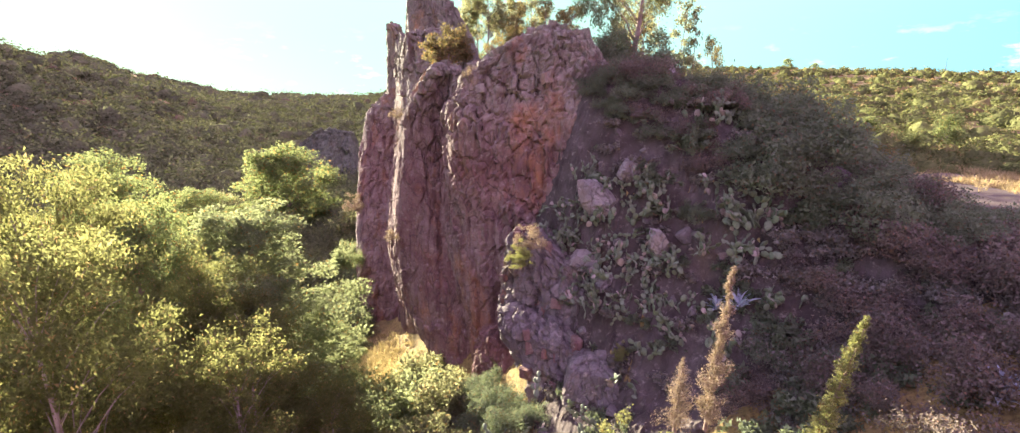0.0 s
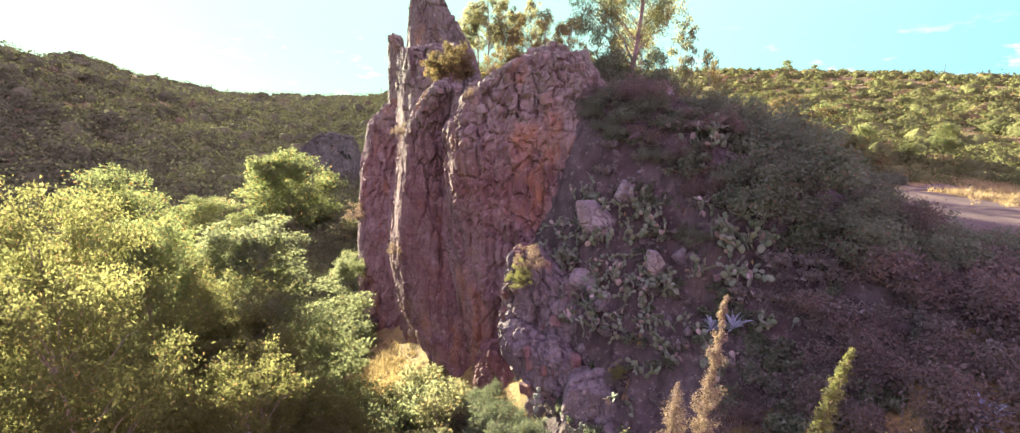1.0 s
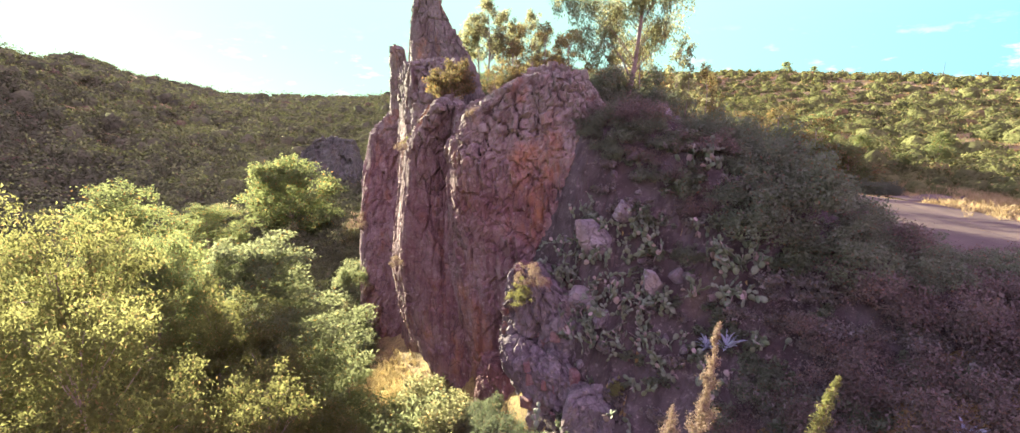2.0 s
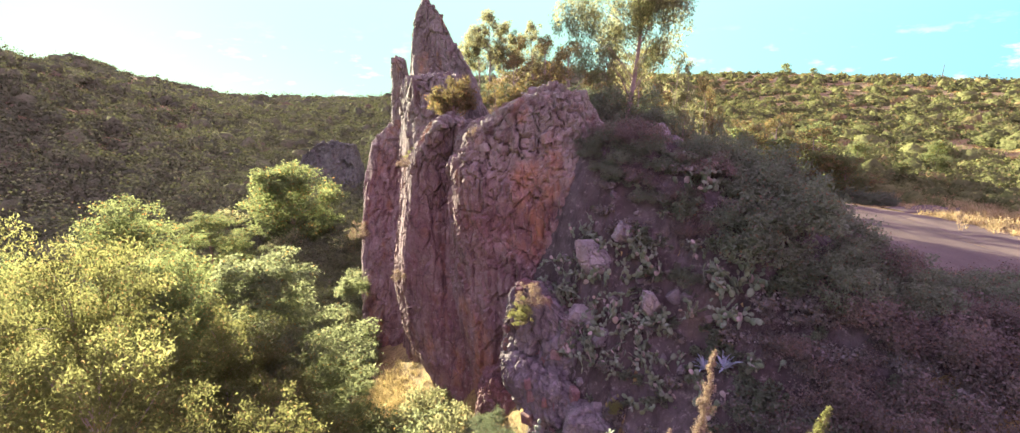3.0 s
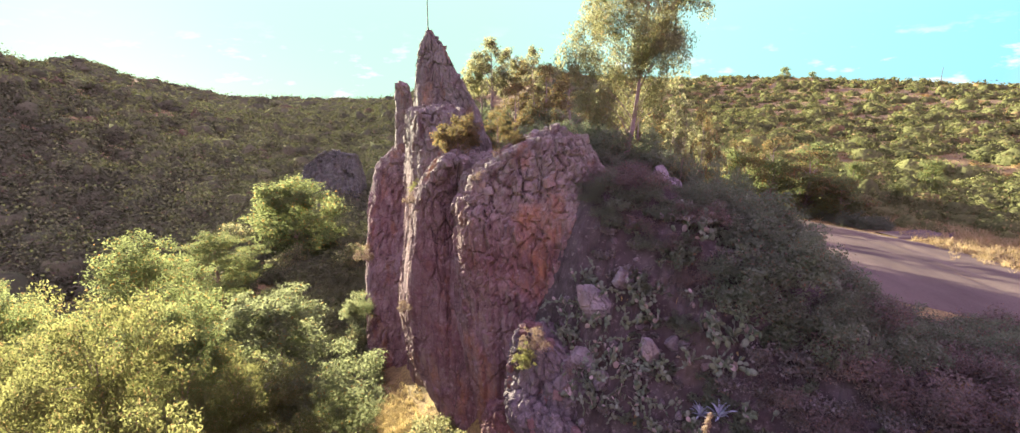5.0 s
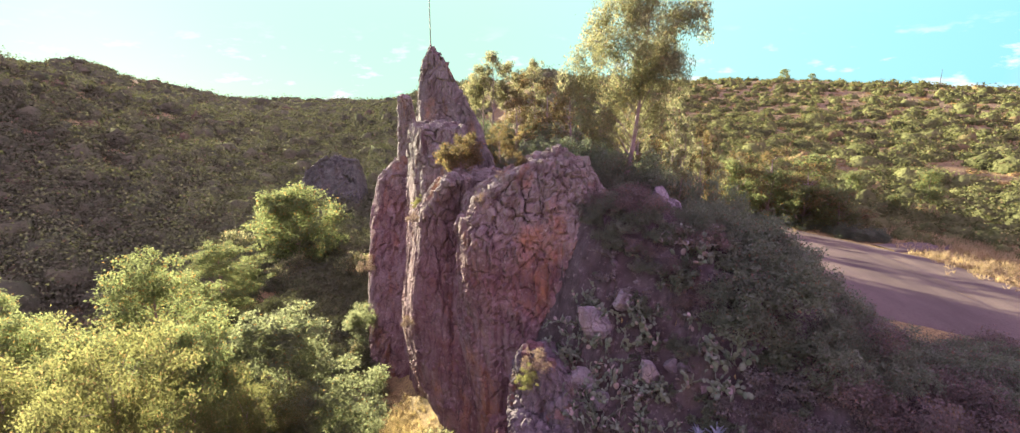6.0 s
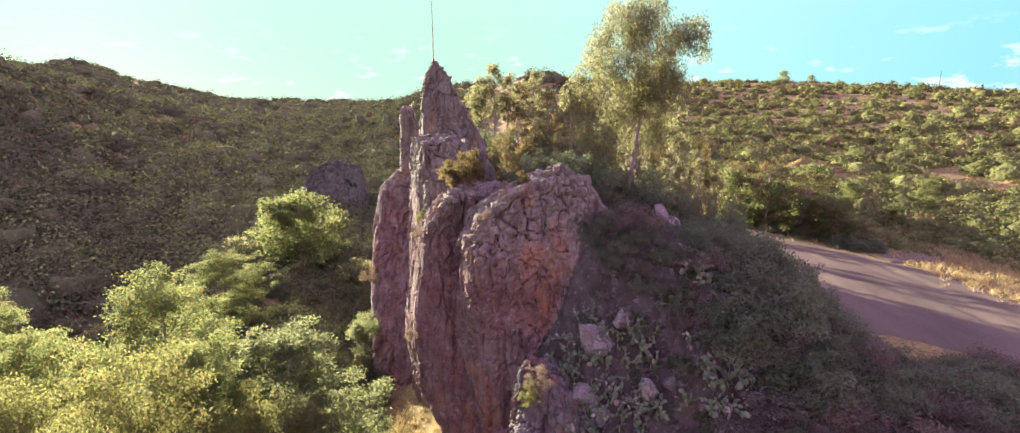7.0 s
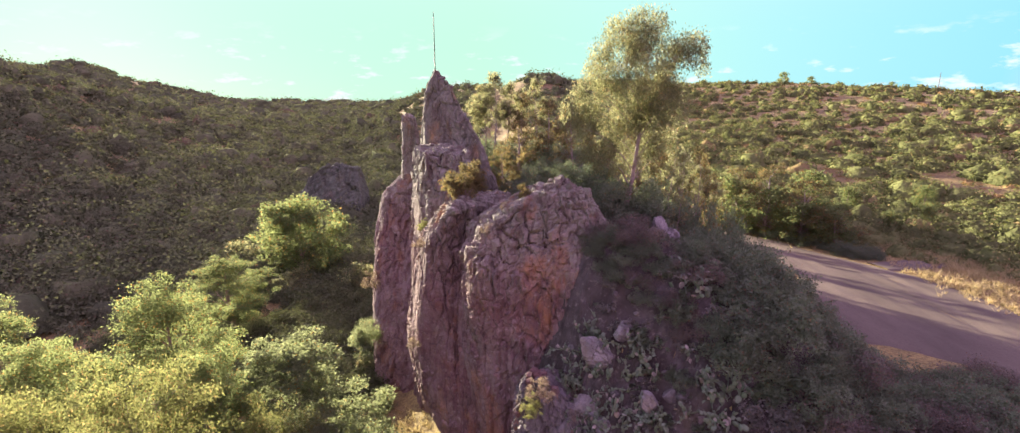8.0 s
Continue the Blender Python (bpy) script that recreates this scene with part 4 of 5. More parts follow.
# shaded slope
mastic = shrub("mastic_bush", "dark green bush on the shaded slope", 11.6, 21.6, 2.3, 3.7, 31, LEAF_MAQUIS, 8500, 0.085, "shaded slope bushes")
russet = shrub("heather_bush", "russet bush on the shaded slope, browned to suit its shade", 15.0, 18.4, 2.2, 2.8, 32, LEAF_RUSSET_SHADE, 7000, 0.075, "shaded slope bushes")
ivy = shrub("ivy_thicket", "dark hanging thicket under the gum tree", 6.6, 31.4, 2.0, 4.2, 33, LEAF_MAQUIS, 11000, 0.078, "shaded slope bushes")
for x, y, turn, s in ((13.2, 22.5, 50, 1.15), (13.2, 25.5, 110, 1.2), (12.5, 29, 200, 1.0), (11.3, 27.2, 80, 0.7), (5.6, 28.2, 20, 0.5), (7.4, 26.7, 70, 0.5), (6.4, 26.3, 190, 0.5), (10.2, 26.2, 40, 0.5), (14.8, 28, 10, 1.2), (16.3, 23.4, 150, 0.95), (17.8, 19.4, 240, 0.8), (12.4, 31.8, 300, 0.95), (15.5, 31.5, 30, 1.2), (18.0, 27, 70, 1.0),
                      (20.6, 20.2, 120, 0.7), (14.2, 19.8, 260, 0.95), (17.6, 34.5, 190, 1.1), (17.2, 37, 90, 1.1), (10.4, 17.2, 140, 0.55), (8.3, 25.6, 60, 0.4), (7.4, 24.6, 160, 0.45), (10.6, 22.8, 20, 0.5), (8.6, 22.0, 250, 0.4), (9.4, 26.6, 110, 0.28), (-1.0, 24.9, 0, 0.6), (-0.2, 23.4, 80, 0.62), (0.5, 22.3, 40, 0.55), (1.4, 21.4, 300, 0.5), (-1.5, 26.2, 10, 0.55), (-1.9, 23.6, 150, 0.45), (-0.6, 22.6, 220, 0.4), (-1.6, 26.9, 290, 0.42), (-2.4, 27.4, 20, 0.42), (-0.6, 26.0, 200, 0.42), (4.7, 27.6, 10, 0.42), (5.1, 26.7, 60, 0.4), (4.3, 28.7, 130, 0.45), (5.8, 26.0, 210, 0.4), (5.5, 27.5, 300, 0.45), (15.6, 21.0, 20, 0.6), (16.8, 20.7, 80, 0.65), (17.6, 22.2, 140, 0.7), (18.6, 23.2, 200, 0.7), (19.8, 24.9, 260, 0.75), (18.2, 25.2, 320, 0.8), (20.4, 22.4, 50, 0.6), (16.6, 18.9, 30, 0.55), (7.2, 31.0, 40, 0.6)):
    copy_at(mastic, x, y, turn, s)
for k, (x, y, s) in enumerate(MOUND):
    copy_at(mastic, x, y, 50 * k, s, "dark leafy bush on the mound")
for k, (x, y, top) in enumerate(((10.2, 37.0, 16.6), (12.2, 37.4, 16.6), (14.2, 36.6, 17.2), (16.2, 37.2, 16.6), (18.0, 37.6, 15.5), (15.4, 39.5, 16.6))):
    copy_to_top(mastic, 3.5, x, y, top, 40 * k, 1.0, "tall dark evergreen thicket behind the mound")
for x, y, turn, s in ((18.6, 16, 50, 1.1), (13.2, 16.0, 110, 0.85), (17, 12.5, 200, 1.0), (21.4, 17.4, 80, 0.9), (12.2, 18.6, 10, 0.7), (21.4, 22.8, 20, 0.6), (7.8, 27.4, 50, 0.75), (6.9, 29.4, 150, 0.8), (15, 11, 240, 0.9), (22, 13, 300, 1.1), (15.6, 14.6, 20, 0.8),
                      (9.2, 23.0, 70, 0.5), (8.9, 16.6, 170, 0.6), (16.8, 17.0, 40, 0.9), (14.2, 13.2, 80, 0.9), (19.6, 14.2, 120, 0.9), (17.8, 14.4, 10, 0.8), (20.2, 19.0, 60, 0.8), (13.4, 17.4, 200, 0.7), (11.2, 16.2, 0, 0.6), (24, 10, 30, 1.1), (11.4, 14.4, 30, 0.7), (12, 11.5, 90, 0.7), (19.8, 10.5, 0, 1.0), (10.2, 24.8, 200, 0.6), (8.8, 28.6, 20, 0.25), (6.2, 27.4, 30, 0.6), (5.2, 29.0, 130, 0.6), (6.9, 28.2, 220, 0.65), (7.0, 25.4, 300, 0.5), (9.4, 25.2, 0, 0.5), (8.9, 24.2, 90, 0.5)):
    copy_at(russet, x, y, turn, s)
for x, y, turn, s in ((8.4, 32.6, 90, 1.05), (5.6, 32.0, 180, 0.9), (10.4, 33.4, 30, 1.0), (7.4, 34.5, 0, 1.0), (9.4, 35.5, 150, 1.0), (5.4, 35.0, 100, 0.9), (3.0, 33.5, 70, 0.6), (6.0, 30.0, 240, 0.55), (-1.4, 38.5, 20, 0.6), (0.4, 41, 130, 0.7), (1.6, 36.5, 10, 0.7), (-0.6, 44, 90, 0.7), (1.2, 43.4, 20, 0.95), (3.0, 42.0, 140, 1.05), (5.0, 41.0, 230, 1.05), (7.2, 40.0, 310, 1.15), (-2.6, 46.4, 70, 0.85), (2.2, 47.0, 180, 1.0), (4.6, 45.2, 260, 1.0)):
    copy_at(ivy, x, y, turn, s)

phillyrea = shrub("evergreen_bush", "large rounded evergreen bush on the mound's flank", 17.2, 27.6, 2.6, 5.2, 38, LEAF_MAQUIS, 17000, 0.072, "shaded slope bushes")
for x, y, top, turn, wide in ((15.2, 26.2, 11.6, 70, 1.0), (18.6, 30.2, 11.8, 140, 1.0), (15.4, 30.6, 14.0, 210, 1.1), (13.4, 30.0, 14.4, 280, 0.9), (18.8, 26.0, 8.2, 350, 0.8), (17.2, 31.6, 13.2, 30, 1.1), (13.6, 24.4, 9.6, 100, 0.8), (16.6, 23.8, 7.8, 190, 0.9), (20.2, 29.4, 9.0, 60, 0.75), (16.8, 28.0, 11.8, 320, 0.9)):
    copy_to_top(phillyrea, 4.9, x, y, top, turn, wide)
for k, (x, y, top) in enumerate(((-4.5, 59, 19.6), (-1.5, 55.5, 19.4), (1.5, 53, 19.2), (4.5, 51, 19.0), (7.5, 49.5, 19.0), (10.5, 48, 18.6), (13.5, 46.5, 17.8))):
    copy_to_top(phillyrea, 4.9, x, y, top, 50 * k, 1.5, "dense evergreen undergrowth below the gum trees")
low_scrub = shrub("low_scrub", "low dark scrub on the stony slope", 7.6, 23.4, 0.75, 0.8, 35, LEAF_MAQUIS, 1400, 0.07, "slope scrub")
dusty_scrub = shrub("dusty_scrub", "dusty grey dry scrub on the stony slope", 6.6, 19.0, 0.7, 0.7, 37, LEAF_DUSTY, 1100, 0.062, "slope scrub")
scrub_r = np.random.default_rng(36)
for k in range(130):
    x, y = scrub_r.uniform(2.2, 13.5), scrub_r.uniform(18.0, 31)
    if y > 26.5 and x < 6.5:
        continue
    copy_at(low_scrub if k % 2 else dusty_scrub, x, y, scrub_r.uniform(0, 360), scrub_r.uniform(0.4, 1.2))

for k in range(70):
    x, y = scrub_r.uniform(5.0, 13.0), scrub_r.uniform(22.5, 29.5)
    copy_at(low_scrub if k % 3 else dusty_scrub, x, y, scrub_r.uniform(0, 360), scrub_r.uniform(0.8, 1.7) * (0.6 if abs(x - 0.32 * y) < 0.9 else 1.0))
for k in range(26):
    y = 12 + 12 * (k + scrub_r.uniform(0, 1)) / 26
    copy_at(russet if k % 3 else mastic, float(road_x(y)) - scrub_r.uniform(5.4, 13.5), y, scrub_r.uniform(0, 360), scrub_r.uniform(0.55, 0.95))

for k in range(70):
    x, y = scrub_r.uniform(8.5, 16.5), scrub_r.uniform(13, 20.5)
    copy_at(dusty_scrub if k % 3 else low_scrub, x, y, scrub_r.uniform(0, 360), scrub_r.uniform(0.8, 1.7))
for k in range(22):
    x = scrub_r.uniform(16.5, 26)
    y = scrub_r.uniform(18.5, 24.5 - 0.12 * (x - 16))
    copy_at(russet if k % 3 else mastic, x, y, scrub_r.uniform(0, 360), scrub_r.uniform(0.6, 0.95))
for k in range(22):
    y = scrub_r.uniform(47, 64)
    copy_at(mastic, float(road_x(y)) + scrub_r.uniform(6.6, 8.6), y + 1.0, scrub_r.uniform(0, 360), scrub_r.uniform(0.45, 0.8), "dark shaded bush along the road's far edge")

# ---- hills' vegetation ----
def hill_plants(name, label, count, az0, az1, r0, r1, size0, size1, mat, seed, keep=0.0, near_leaves=40, tall=0.7, rings=4, segs=7, core=0.70, least=18):
    """Low leafy domes strewn over a sector of the hills, as one mass."""
    r = np.random.default_rng(seed)
    az = np.radians(r.uniform(az0, az1, count))
    d = r0 * (r1 / r0) ** r.uniform(0, 1, count)
    x, y = np.sin(az) * d, 10 + np.cos(az) * d
    ok = (fbm(xyz(x / 9.0, y / 9.0), 2, seed) + 0.5 * vnoise(xyz(x / 38.0, y / 38.0), seed + 4) > keep) & (np.abs(x - road_x(y)) > 9)
    x, y, d = x[ok], y[ok], d[ok]
    z = ground_z(x, y)
    wide = (size0 + (size1 - size0) * r.random(len(x)) ** 2) * (0.8 + 0.4 * r.random(len(x))) * (1 + d / 900)
    up = np.linspace(0.0, 1.0, rings)
    a = np.linspace(0, 2 * np.pi, segs, endpoint=False)
    flank = np.cos(up * np.pi / 2 * 0.97)[:, None]
    dome = np.stack([flank * np.cos(a), flank * np.sin(a), np.broadcast_to(np.sin(up * np.pi / 2)[:, None], (rings, segs))], -1).reshape(-1, 3)
    who = np.repeat(np.arange(len(x)), len(dome))
    way = np.tile(dome, (len(x), 1))
    lump = 1 + 0.40 * vnoise(way * 1.5 + who[:, None] * 3.7, seed + 1) + 0.22 * vnoise(way * 3.4 + who[:, None] * 5.3, seed + 2)
    foot = np.stack([x, y, z - 0.15], 1)
    stretch = np.stack([wide * r.uniform(0.8, 1.25, len(x)), wide * r.uniform(0.8, 1.25, len(x)), wide * tall * r.uniform(0.7, 1.3, len(x))], 1)
    dv = foot[who] + way * stretch[who] * core * lump[:, None]
    i, j = np.meshgrid(np.arange(rings - 1), np.arange(segs), indexing="ij")
    k = (j + 1) % segs
    quad = np.stack([i * segs + j, i * segs + k, (i + 1) * segs + k, (i + 1) * segs + j], -1).reshape(-1, 4)
    quad = np.concatenate([quad[:, [0, 1, 2]], quad[:, [0, 2, 3]]])
    df = (quad[None] + (np.arange(len(x)) * len(dome))[:, None, None]).reshape(-1, 3)
    n = (np.clip(near_leaves * (80 / d) ** 1.4, least, near_leaves) * np.clip(wide / 1.1, 0.7, 2.4) ** 1.3).astype(int)
    who = np.repeat(np.arange(len(x)), n)
    way = r.normal(size=(len(who), 3))
    way[:, 2] = np.abs(way[:, 2])
    way /= np.linalg.norm(way, axis=1, keepdims=True)
    lump = 1 + 0.42 * vnoise(way * 1.5 + who[:, None] * 3.7, seed + 1)
    at = foot[who] + way * stretch[who] * (lump * r.uniform(0.66, 1.06, len(who)))[:, None]
    leaf = 0.27 * (d[who] / 80) ** 0.75 * (np.clip(wide[who], 0, 3.5) / 2.5) ** 0.4
    lv, lf = leaves_at(at, leaf, way, r, long=1.3, lean_out=2.2)
    tagged(part(name, mesh_of(name, *joined([(dv, df), (lv, lf)]), True), mat), label, "shrubs", kind="stuff")


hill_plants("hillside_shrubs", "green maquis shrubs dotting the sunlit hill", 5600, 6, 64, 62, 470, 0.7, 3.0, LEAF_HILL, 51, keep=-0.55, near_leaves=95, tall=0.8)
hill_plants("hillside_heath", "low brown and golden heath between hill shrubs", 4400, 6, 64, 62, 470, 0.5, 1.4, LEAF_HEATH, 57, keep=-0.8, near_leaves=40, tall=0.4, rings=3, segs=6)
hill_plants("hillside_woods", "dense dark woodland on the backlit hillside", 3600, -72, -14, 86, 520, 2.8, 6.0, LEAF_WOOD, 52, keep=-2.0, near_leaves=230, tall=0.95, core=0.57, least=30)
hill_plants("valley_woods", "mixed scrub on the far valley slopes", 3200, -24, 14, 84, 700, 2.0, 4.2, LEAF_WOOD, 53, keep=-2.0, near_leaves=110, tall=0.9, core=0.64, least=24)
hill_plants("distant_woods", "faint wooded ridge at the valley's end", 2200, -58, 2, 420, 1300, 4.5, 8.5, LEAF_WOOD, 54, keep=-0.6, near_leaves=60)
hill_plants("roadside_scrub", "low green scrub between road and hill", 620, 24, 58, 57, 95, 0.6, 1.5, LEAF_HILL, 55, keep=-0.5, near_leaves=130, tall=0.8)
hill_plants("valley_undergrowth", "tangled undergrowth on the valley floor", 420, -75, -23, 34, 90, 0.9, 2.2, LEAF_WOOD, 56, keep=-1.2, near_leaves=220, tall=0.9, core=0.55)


# ---- prickly pears, agaves, cypresses ----
CACTUS = plain_material("prickly_pear_pad", (0.105, 0.14, 0.085), (0.175, 0.22, 0.145), 5.0, 0.6)
CACTUS_DRY = plain_material("withered_cactus_pad", (0.22, 0.19, 0.15), (0.34, 0.31, 0.27), 5.0, 0.8)
AGAVE = plain_material("blue_agave_leaf", (0.30, 0.36, 0.42), (0.46, 0.53, 0.60), 3.0, 0.45)
IRON = plain_material("rusty_iron", (0.05, 0.035, 0.03), (0.11, 0.075, 0.06), 12.0, 0.7, metal=0.3)
LEAF_DRY = leaf_material("withered_brown_twig", (0.19, 0.15, 0.11), (0.36, 0.30, 0.22), (0.18, 0.12, 0.08), 0.2, glow=0.25)
LEAF_LIME = leaf_material("fresh_green_leaf", (0.15, 0.17, 0.065), (0.29, 0.30, 0.13), dry_share=0.05, glow=0.4)
STRAW = leaf_material("dry_straw", (0.34, 0.28, 0.15), (0.52, 0.44, 0.25), (0.26, 0.18, 0.10), 0.2, glow=0.3)


def pad_mesh():
    """One thick oval pad, its foot at the origin."""
    bm = bmesh.new()
    bmesh.ops.create_uvsphere(bm, u_segments=10, v_segments=6, radius=0.5)
    for v in bm.verts:
        t = v.co.z + 0.5
        v.co = (v.co.x * (0.62 + 0.30 * t), v.co.y * 0.17, t)
    for f in bm.faces:
        f.smooth = True
    me = bpy.data.meshes.new("pad")
    bm.to_mesh(me)
    bm.free()
    me.materials.append(CACTUS)
    return me


PAD = pad_mesh()
PAD_DRY = PAD.copy()
PAD_DRY.materials.clear()
PAD_DRY.materials.append(CACTUS_DRY)


def prickly_pear(label, x, y, z, seed, pads, size=0.42, spread=0.7):
    """Pads that sprout from the rims of older pads."""
    r = np.random.default_rng(seed)
    root = tagged(new("prickly_pear"), label, "cactus", "prickly pears")
    root.location = (x, y, z)
    grown = []
    for k in range(pads):
        if k < max(3, pads // 6):
            m = Matrix.LocRotScale(Vector((r.normal() * spread * 0.7, r.normal() * spread * 0.5, -0.08)), Euler((r.normal() * 0.35, r.normal() * 0.35, r.uniform(0, 6.3))), Vector((1, 1, 1)) * size * r.uniform(0.9, 1.25))
        else:
            p = grown[r.integers(max(0, len(grown) - 14), len(grown))]
            a = r.normal() * 0.7
            foot = Vector((0.42 * math.sin(a), 0, 0.55 + 0.42 * math.cos(a)))
            m = p @ Matrix.LocRotScale(foot, Euler((r.normal() * 0.35, a * 0.9, r.normal() * 0.8)), Vector((1, 1, 1)) * r.uniform(0.78, 1.02))
        grown.append(m)
        ob = part("pad", PAD_DRY if r.random() < 0.12 else PAD, None, root)
        ob.matrix_basis = m
    return root


def agave_leaf_mesh():
    """One long pointed trough-shaped leaf that lies along +y and curves up."""
    n = 9
    t = np.linspace(0, 1, n)
    w = 0.085 * np.sin(np.pi * np.clip(t * 0.8 + 0.2, 0, 1)) ** 0.8 + 0.002
    y, z = t * 0.95, 0.30 * t - 0.22 * t**3
    v = []
    for k in range(n):
        v += [(-w[k], y[k], z[k] + 0.35 * w[k]), (0, y[k], z[k] - 0.012), (w[k], y[k], z[k] + 0.35 * w[k]), (0, y[k], z[k] - 0.012 - 0.32 * w[k])]
    f = [(4 * k + a, 4 * k + b, 4 * k + 4 + b, 4 * k + 4 + a) for k in range(n - 1) for a, b in ((0, 1), (1, 2), (2, 3), (3, 0))]
    me = mesh_of("leaf", np.array(v), np.array(f), True)
    me.materials.append(AGAVE)
    return me


AGAVE_LEAF = agave_leaf_mesh()


def agave(label, x, y, z, seed, size, count=22):
    r = np.random.default_rng(seed)
    root = tagged(new("agave"), label, "agave", "agaves")
    root.location = (x, y, z)
    for k in range(count):
        ob = part("leaf", AGAVE_LEAF, None, root)
        lift = 0.15 + 1.05 * k / count
        ob.matrix_basis = Matrix.LocRotScale(Vector((0, 0, 0.03 * k / count)), Euler((lift + r.normal() * 0.12, r.normal() * 0.12, k * 2.4 + r.normal() * 0.1)), Vector((1, 1, 1)) * size * r.uniform(0.8, 1.15))
    return root


def cypress(name, label, x, y, base, top, lean, wide, leaf, seed, count, ragged):
    """A slender column of short twigs about a thin leaning stem."""
    r = np.random.default_rng(seed)
    h = top - base
    root = tagged(new(name), label, "tree")
    root.location = (x, y, base)
    t = np.linspace(0, 1, 8)
    part("trunk", mesh_of("trunk", *tube(np.stack([lean * t, 0.05 * np.sin(5 * t), h * t], 1), 0.07 * (1 - 0.9 * t) + 0.004, 6), True), BARK, root)
    twigs = 150
    k = r.uniform(0.02, 1, twigs) ** 0.8
    reach = wide * (1 - k) ** 0.75 * (1 + ragged * r.normal(size=twigs)).clip(0.25, 2.2) + 0.03
    a = r.uniform(0, 6.28, twigs)
    tip = np.stack([lean * k + np.cos(a) * reach, np.sin(a) * reach, h * k + 0.5 * reach], 1)
    foot = np.stack([lean * k, 0 * k, h * k], 1)
    tagged(part("twigs", mesh_of("twigs", *joined([tube([f, (f + e) / 2 + (0, 0, 0.02), e], [0.014, 0.009, 0.004], 4) for f, e in zip(foot, tip)]), True), BARK, root), kind="stuff")
    u = np.repeat(np.linspace(0.35, 1.0, 3), twigs)[:, None]
    c = np.tile(foot, (3, 1)) * (1 - u) + np.tile(tip, (3, 1)) * u
    part("crown", mesh_of("crown", *clump_leaves(c, np.tile(reach * 0.30 + 0.035, 3), int(count * 1.5), 0.032, r, 1.4, long=2.4, up=0.8)), leaf, root)
    return root


cypress("cypress_sapling", "dried brown cypress sapling", 6.55, 14.6, 0.4, 6.15, 0.42, 0.23, LEAF_DRY, 71, 9000, 0.75)
cypress("cypress_sapling", "small dried brown cypress sapling", 5.6, 14.8, 0.2, 2.9, 0.1, 0.26, LEAF_DRY, 72, 3000, 0.9)
cypress("cypress_sapling", "leaning green cypress sapling in sunlight", 8.35, 12.2, 0.2, 5.55, 1.15, 0.30, LEAF_LIME, 73, 9000, 0.25)
lime = shrub("young_pine_bush", "fresh green sunlit bush", 3.7, 14.0, 1.2, 4.3, 74, LEAF_LIME, 9000, 0.055, z=-1.7)
copy_at(lime, 5.0, 13.6, 90, 0.7, "small fresh green sunlit bush", z=-1.2)

# pears on the slope: x, y, z of the foot, number of pads
for k, (x, y, n, s) in enumerate(((5.0, 22.8, 34, 0.42), (4.2, 22.2, 30, 0.40), (3.2, 22.0, 26, 0.38), (5.8, 22.6, 28, 0.40), (4.9, 21.6, 24, 0.38), (6.0, 19.9, 26, 0.40), (5.3, 19.4, 20, 0.38), (6.7, 20.2, 18, 0.38), (10.9, 20.6, 34, 0.44), (10.2, 20.9, 26, 0.42),
                                  (9.9, 20.2, 20, 0.40), (9.2, 24.5, 26, 0.42), (9.9, 24.0, 18, 0.40), (8.4, 19.0, 18, 0.40), (9.3, 17.9, 16, 0.40), (3.6, 18.6, 18, 0.40), (-0.6, 21.6, 24, 0.42), (1.0, 20.6, 18, 0.40), (10.9, 18.6, 18, 0.40), (7.6, 22.4, 20, 0.38), (3.6, 23.0, 22, 0.38), (5.4, 23.4, 30, 0.42), (4.6, 23.2, 28, 0.42), (6.3, 23.0, 24, 0.40), (2.6, 21.0, 20, 0.38), (4.0, 20.4, 20, 0.38), (7.2, 19.4, 20, 0.4), (8.0, 21.0, 18, 0.38), (11.4, 22.0, 20, 0.42))):
    zz = gz(x, y) + 0.15
    prickly_pear("grey-green prickly pear on the shaded slope", x, y, zz, 200 + k, n + 8, s * 0.86)
thicket = np.random.default_rng(230)
for k in range(46):
    x = thicket.uniform(2.8, 7.4)
    y = 26.3 - 0.8 * (x - 2.7) + thicket.uniform(-2.6, 0.5)
    prickly_pear("small-padded prickly pear in a dense thicket", x, y, gz(x, y) + 0.15, 240 + k, int(thicket.integers(22, 38)), 0.30, 0.6)
for k, (x, y) in enumerate(((9.6, 21.5), (10.3, 21.1), (9.9, 20.6), (10.5, 20.0), (11.0, 21.2), (9.0, 20.8), (9.3, 22.2))):
    prickly_pear("grey-green prickly pear on the shaded slope", x, y, gz(x, y) + 0.15, 280 + k, 30, 0.33, 0.6)
agave("large blue-grey agave beside the dried cypress", 9.5, 19.2, gz(9.5, 19.2) + 0.1, 301, 1.0)
agave("blue-grey agave on the slope", 8.8, 19.6, gz(8.8, 19.6) + 0.1, 302, 0.7)
agave("pale agave low on the shaded bank", 13.8, 12.4, gz(13.8, 12.4) + 0.3, 303, 0.9)

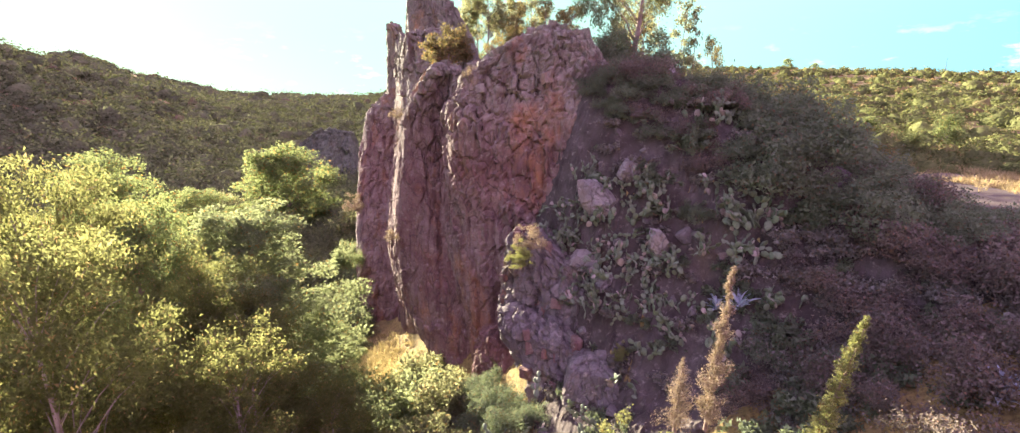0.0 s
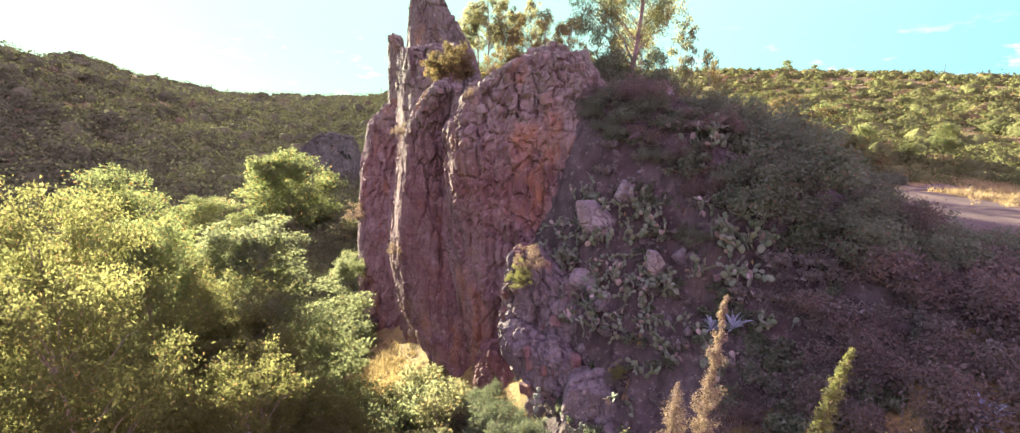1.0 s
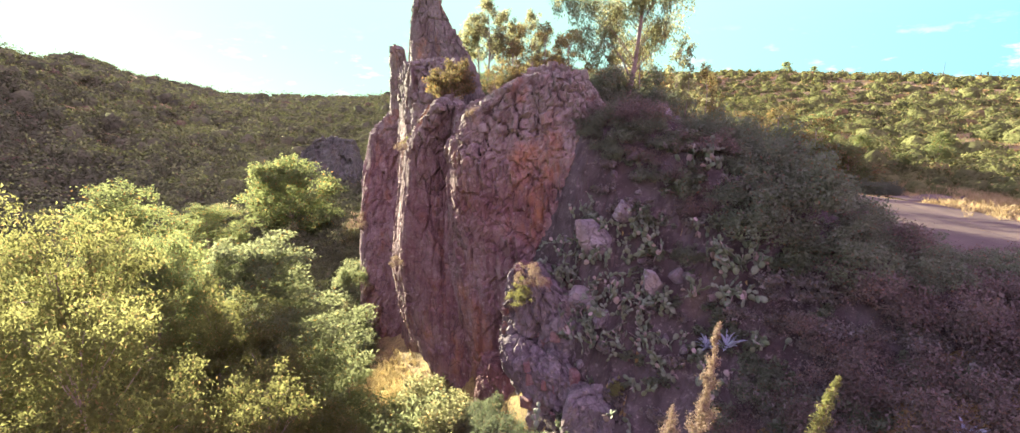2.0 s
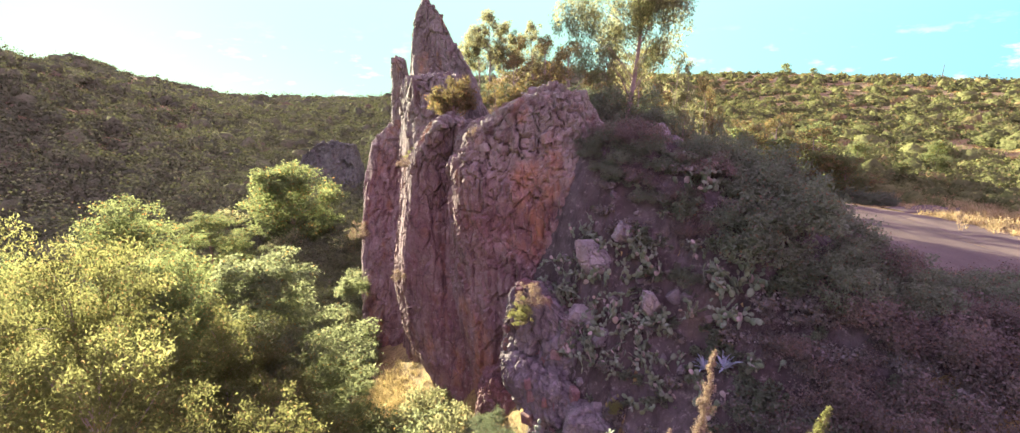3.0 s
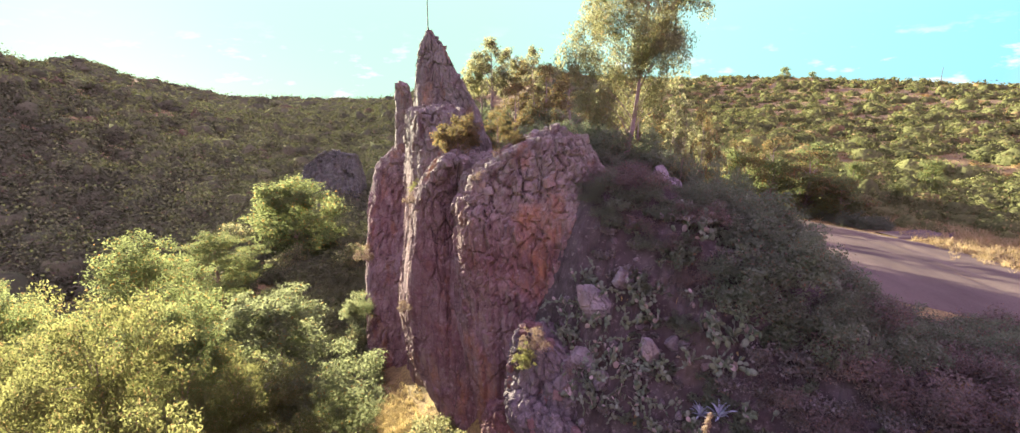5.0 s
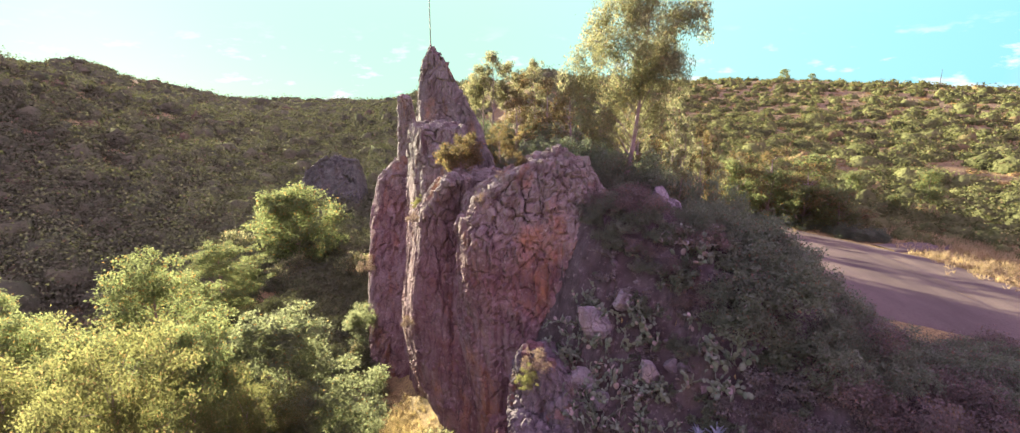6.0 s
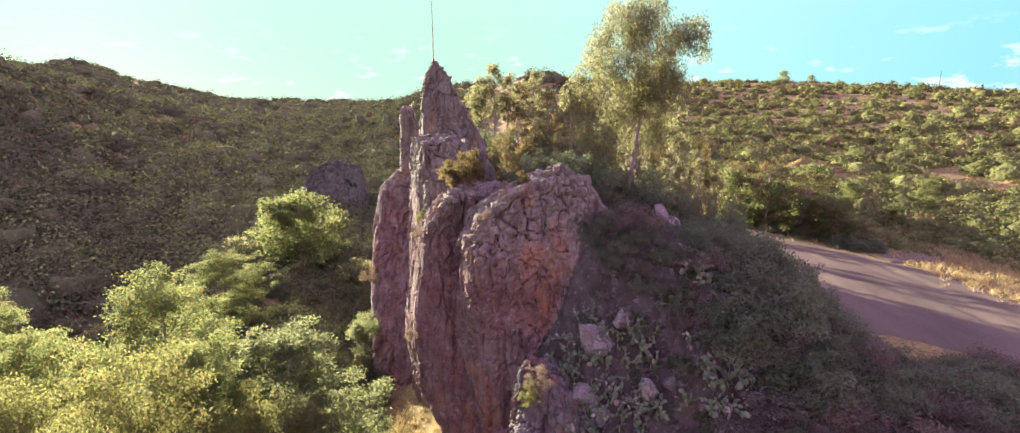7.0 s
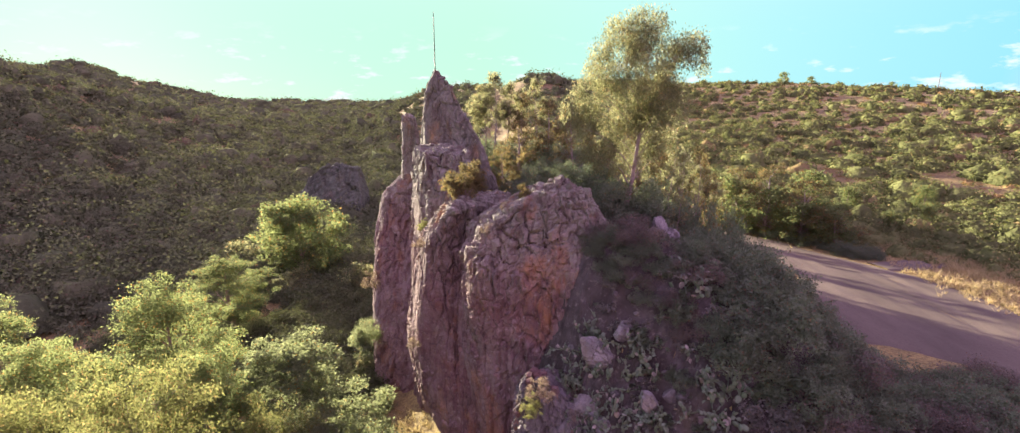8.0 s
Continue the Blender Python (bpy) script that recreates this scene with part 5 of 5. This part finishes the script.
# shrubs that root in the rock
shelf_bush = shrub("mastic_bush", "olive-yellow bush on the rock shelf", -4.3, 35.2, 1.6, 3.1, 81, LEAF_GOLD, 6500, 0.08, z=13.8)
copy_at(shelf_bush, -3.2, 36.6, 80, 0.9, "olive-yellow bush on the rock shelf", z=14.2)
copy_at(shelf_bush, 0.2, 30.6, 120, 0.4, "small dry bush on the rock top", z=14.6)
dead = shrub("dry_bush", "dry grey twiggy bush on the spur", 1.1, 23.3, 0.85, 1.9, 82, LEAF_DRY, 2600, 0.045, z=4.2)
copy_at(lime, 0.55, 22.9, 40, (0.55, 0.55, 0.45), "small yellow-green bush on the spur", z=3.4)
copy_at(lime, 5.1, 20.4, 10, (0.35, 0.35, 0.3), "small yellow-green bush among cacti", z=gz(5.1, 20.4))
copy_at(dead, -2.3, 29.0, 200, 0.55, "dry straw tuft on the rock crest", z=12.6)
copy_at(dead, -1.0, 29.8, 20, 0.45, "dry straw tuft on the rock crest", z=14.0)
copy_at(lime, -8.2, 40.4, 20, (0.6, 0.6, 0.35), "small green bush rooted in the rock pillar", z=10.0)
copy_at(dead, -7.6, 33.6, 250, 0.6, "dry tuft on the sunlit rock edge", z=10.3)
copy_at(dead, -8.6, 34.8, 60, 0.7, "dry tuft on the sunlit rock edge", z=1.5)
copy_at(dead, -8.3, 41.0, 120, 0.9, "dry tuft on the rock pillar", z=9.5)
copy_at(dead, -16.6, 52.5, 0, 1.6, "dry bush on the rock wall", z=0.0)
copy_at(oleaster, -17.5, 49.5, 10, 0.7, "yellow-green bush against the rock wall", z=-5.5)

# iron rod on the summit
rod = tagged(new("iron_pole"), "thin iron pole standing on the summit rock", "pole")
rod.location = (-7.9, 46.9, 23.4)
part("shaft", mesh_of("shaft", *tube([(0, 0, 0), (0, 0, 3), (0, 0, 6.0)], [0.05, 0.045, 0.03], 8), True), IRON, rod)
part("socket", mesh_of("socket", *tube([(0, 0, -0.1), (0, 0, 0.9)], [0.10, 0.09], 8), True), IRON, rod)
mast = tagged(new("radio_mast"), "distant thin mast on the hilltop", "mast")
mast.location = (333, 392, gz(333, 392))
part("shaft", mesh_of("shaft", *tube([(0, 0, 0), (0, 0, 8), (0, 0, 16)], [0.3, 0.22, 0.1], 6), True), IRON, mast)

# lone trees on the right-hand skyline and the cliff across the valley
for x, y, s in ((212, 392, 1.4), (236, 396, 1.1), (300, 396, 0.9), (262, 398, 0.7)):
    copy_at(roadside, x, y, x, s, "round tree on the hill's skyline")
slab("cliff", "grey cliff in the wooded hillside", [(-16, -60, 126, -39, 124, 14), (-4, -59, 128, -40, 126, 10), (2, -56, 131, -41, 129, 7), (5.0, -52, 132, -42, 130.5, 4)], (0, 1), mat=ROCK_DARK, seed=12, grain=0.45, crack=(3, 3, 6), rough=1.6)


# ---- dry grass ----
def grass(name, label, spots, seed):
    """Tufts of dry blades. spots: x, y, reach, tufts, height."""
    r = np.random.default_rng(seed)
    quads = []
    for x, y, reach, n, h in spots:
        c = r.normal(size=(n, 2)) * np.array(reach) * 0.5 + (x, y)
        z = ground_z(c[:, 0], c[:, 1])
        c = np.repeat(np.stack([c[:, 0], c[:, 1], z], 1), 9, 0)
        m = len(c)
        d = r.normal(size=(m, 3)) * np.array([0.45, 0.45, 0.15]) + (0, 0, 1)
        tip = c + d * (h * r.uniform(0.5, 1.2, m))[:, None]
        w = np.cross(d, r.normal(size=(m, 3)))
        w *= 0.02 / (np.linalg.norm(w, axis=1, keepdims=True) + 1e-9)
        foot = c + r.normal(size=(m, 3)) * (0.06, 0.06, 0)
        quads.append(np.stack([foot - w, foot + w, tip + 0.3 * w, tip - 0.3 * w], 1).reshape(-1, 3))
    v = np.concatenate(quads)
    tagged(part(name, mesh_of(name, v, np.arange(len(v)).reshape(-1, 4)), STRAW), label, "grass", kind="stuff")


grass("dry_grass", "straw-coloured dry grass tufts", [(-10.4, 35, (3, 4), 500, 0.5), (-12, 39, (3, 4), 300, 0.5), (47, 44.5, (5, 9), 800, 0.6), (50, 38, (8, 10), 500, 0.6), (40.5, 40, (2, 10), 300, 0.4), (47, 56, (10, 5), 700, 0.6)], 91)


# ---- the stream far down in the valley ----
def build_stream():
    m, n, l, b = material("still_stream_water", 0.06)
    b.inputs["Base Color"].default_value = (0.02, 0.03, 0.035, 1)
    b.inputs["Specular IOR Level"].default_value = 0.5
    ripple = noise_node(n, l, 5.0, 3, 0.5, world_place(n))
    bump(n, l, b, ripple, 0.15, 0.05)
    ys = np.arange(20, 96, 1.0)
    mid = -30.5 + 2.6 * np.sin(ys / 9.0)
    half = 1.5 + 0.6 * np.sin(ys / 4.3)
    low = ground_z(mid, ys).min() + 0.55
    v = np.stack([np.stack([mid - half, ys, 0 * ys + low], 1), np.stack([mid + half, ys, 0 * ys + low], 1)], 1).reshape(-1, 3)
    k = np.arange(len(ys) - 1)
    f = np.stack([2 * k, 2 * k + 1, 2 * k + 3, 2 * k + 2], 1)
    tagged(part("water", mesh_of("water", v, f, True), m), "narrow dark stream between the valley trees", "water", kind="structure")


build_stream()
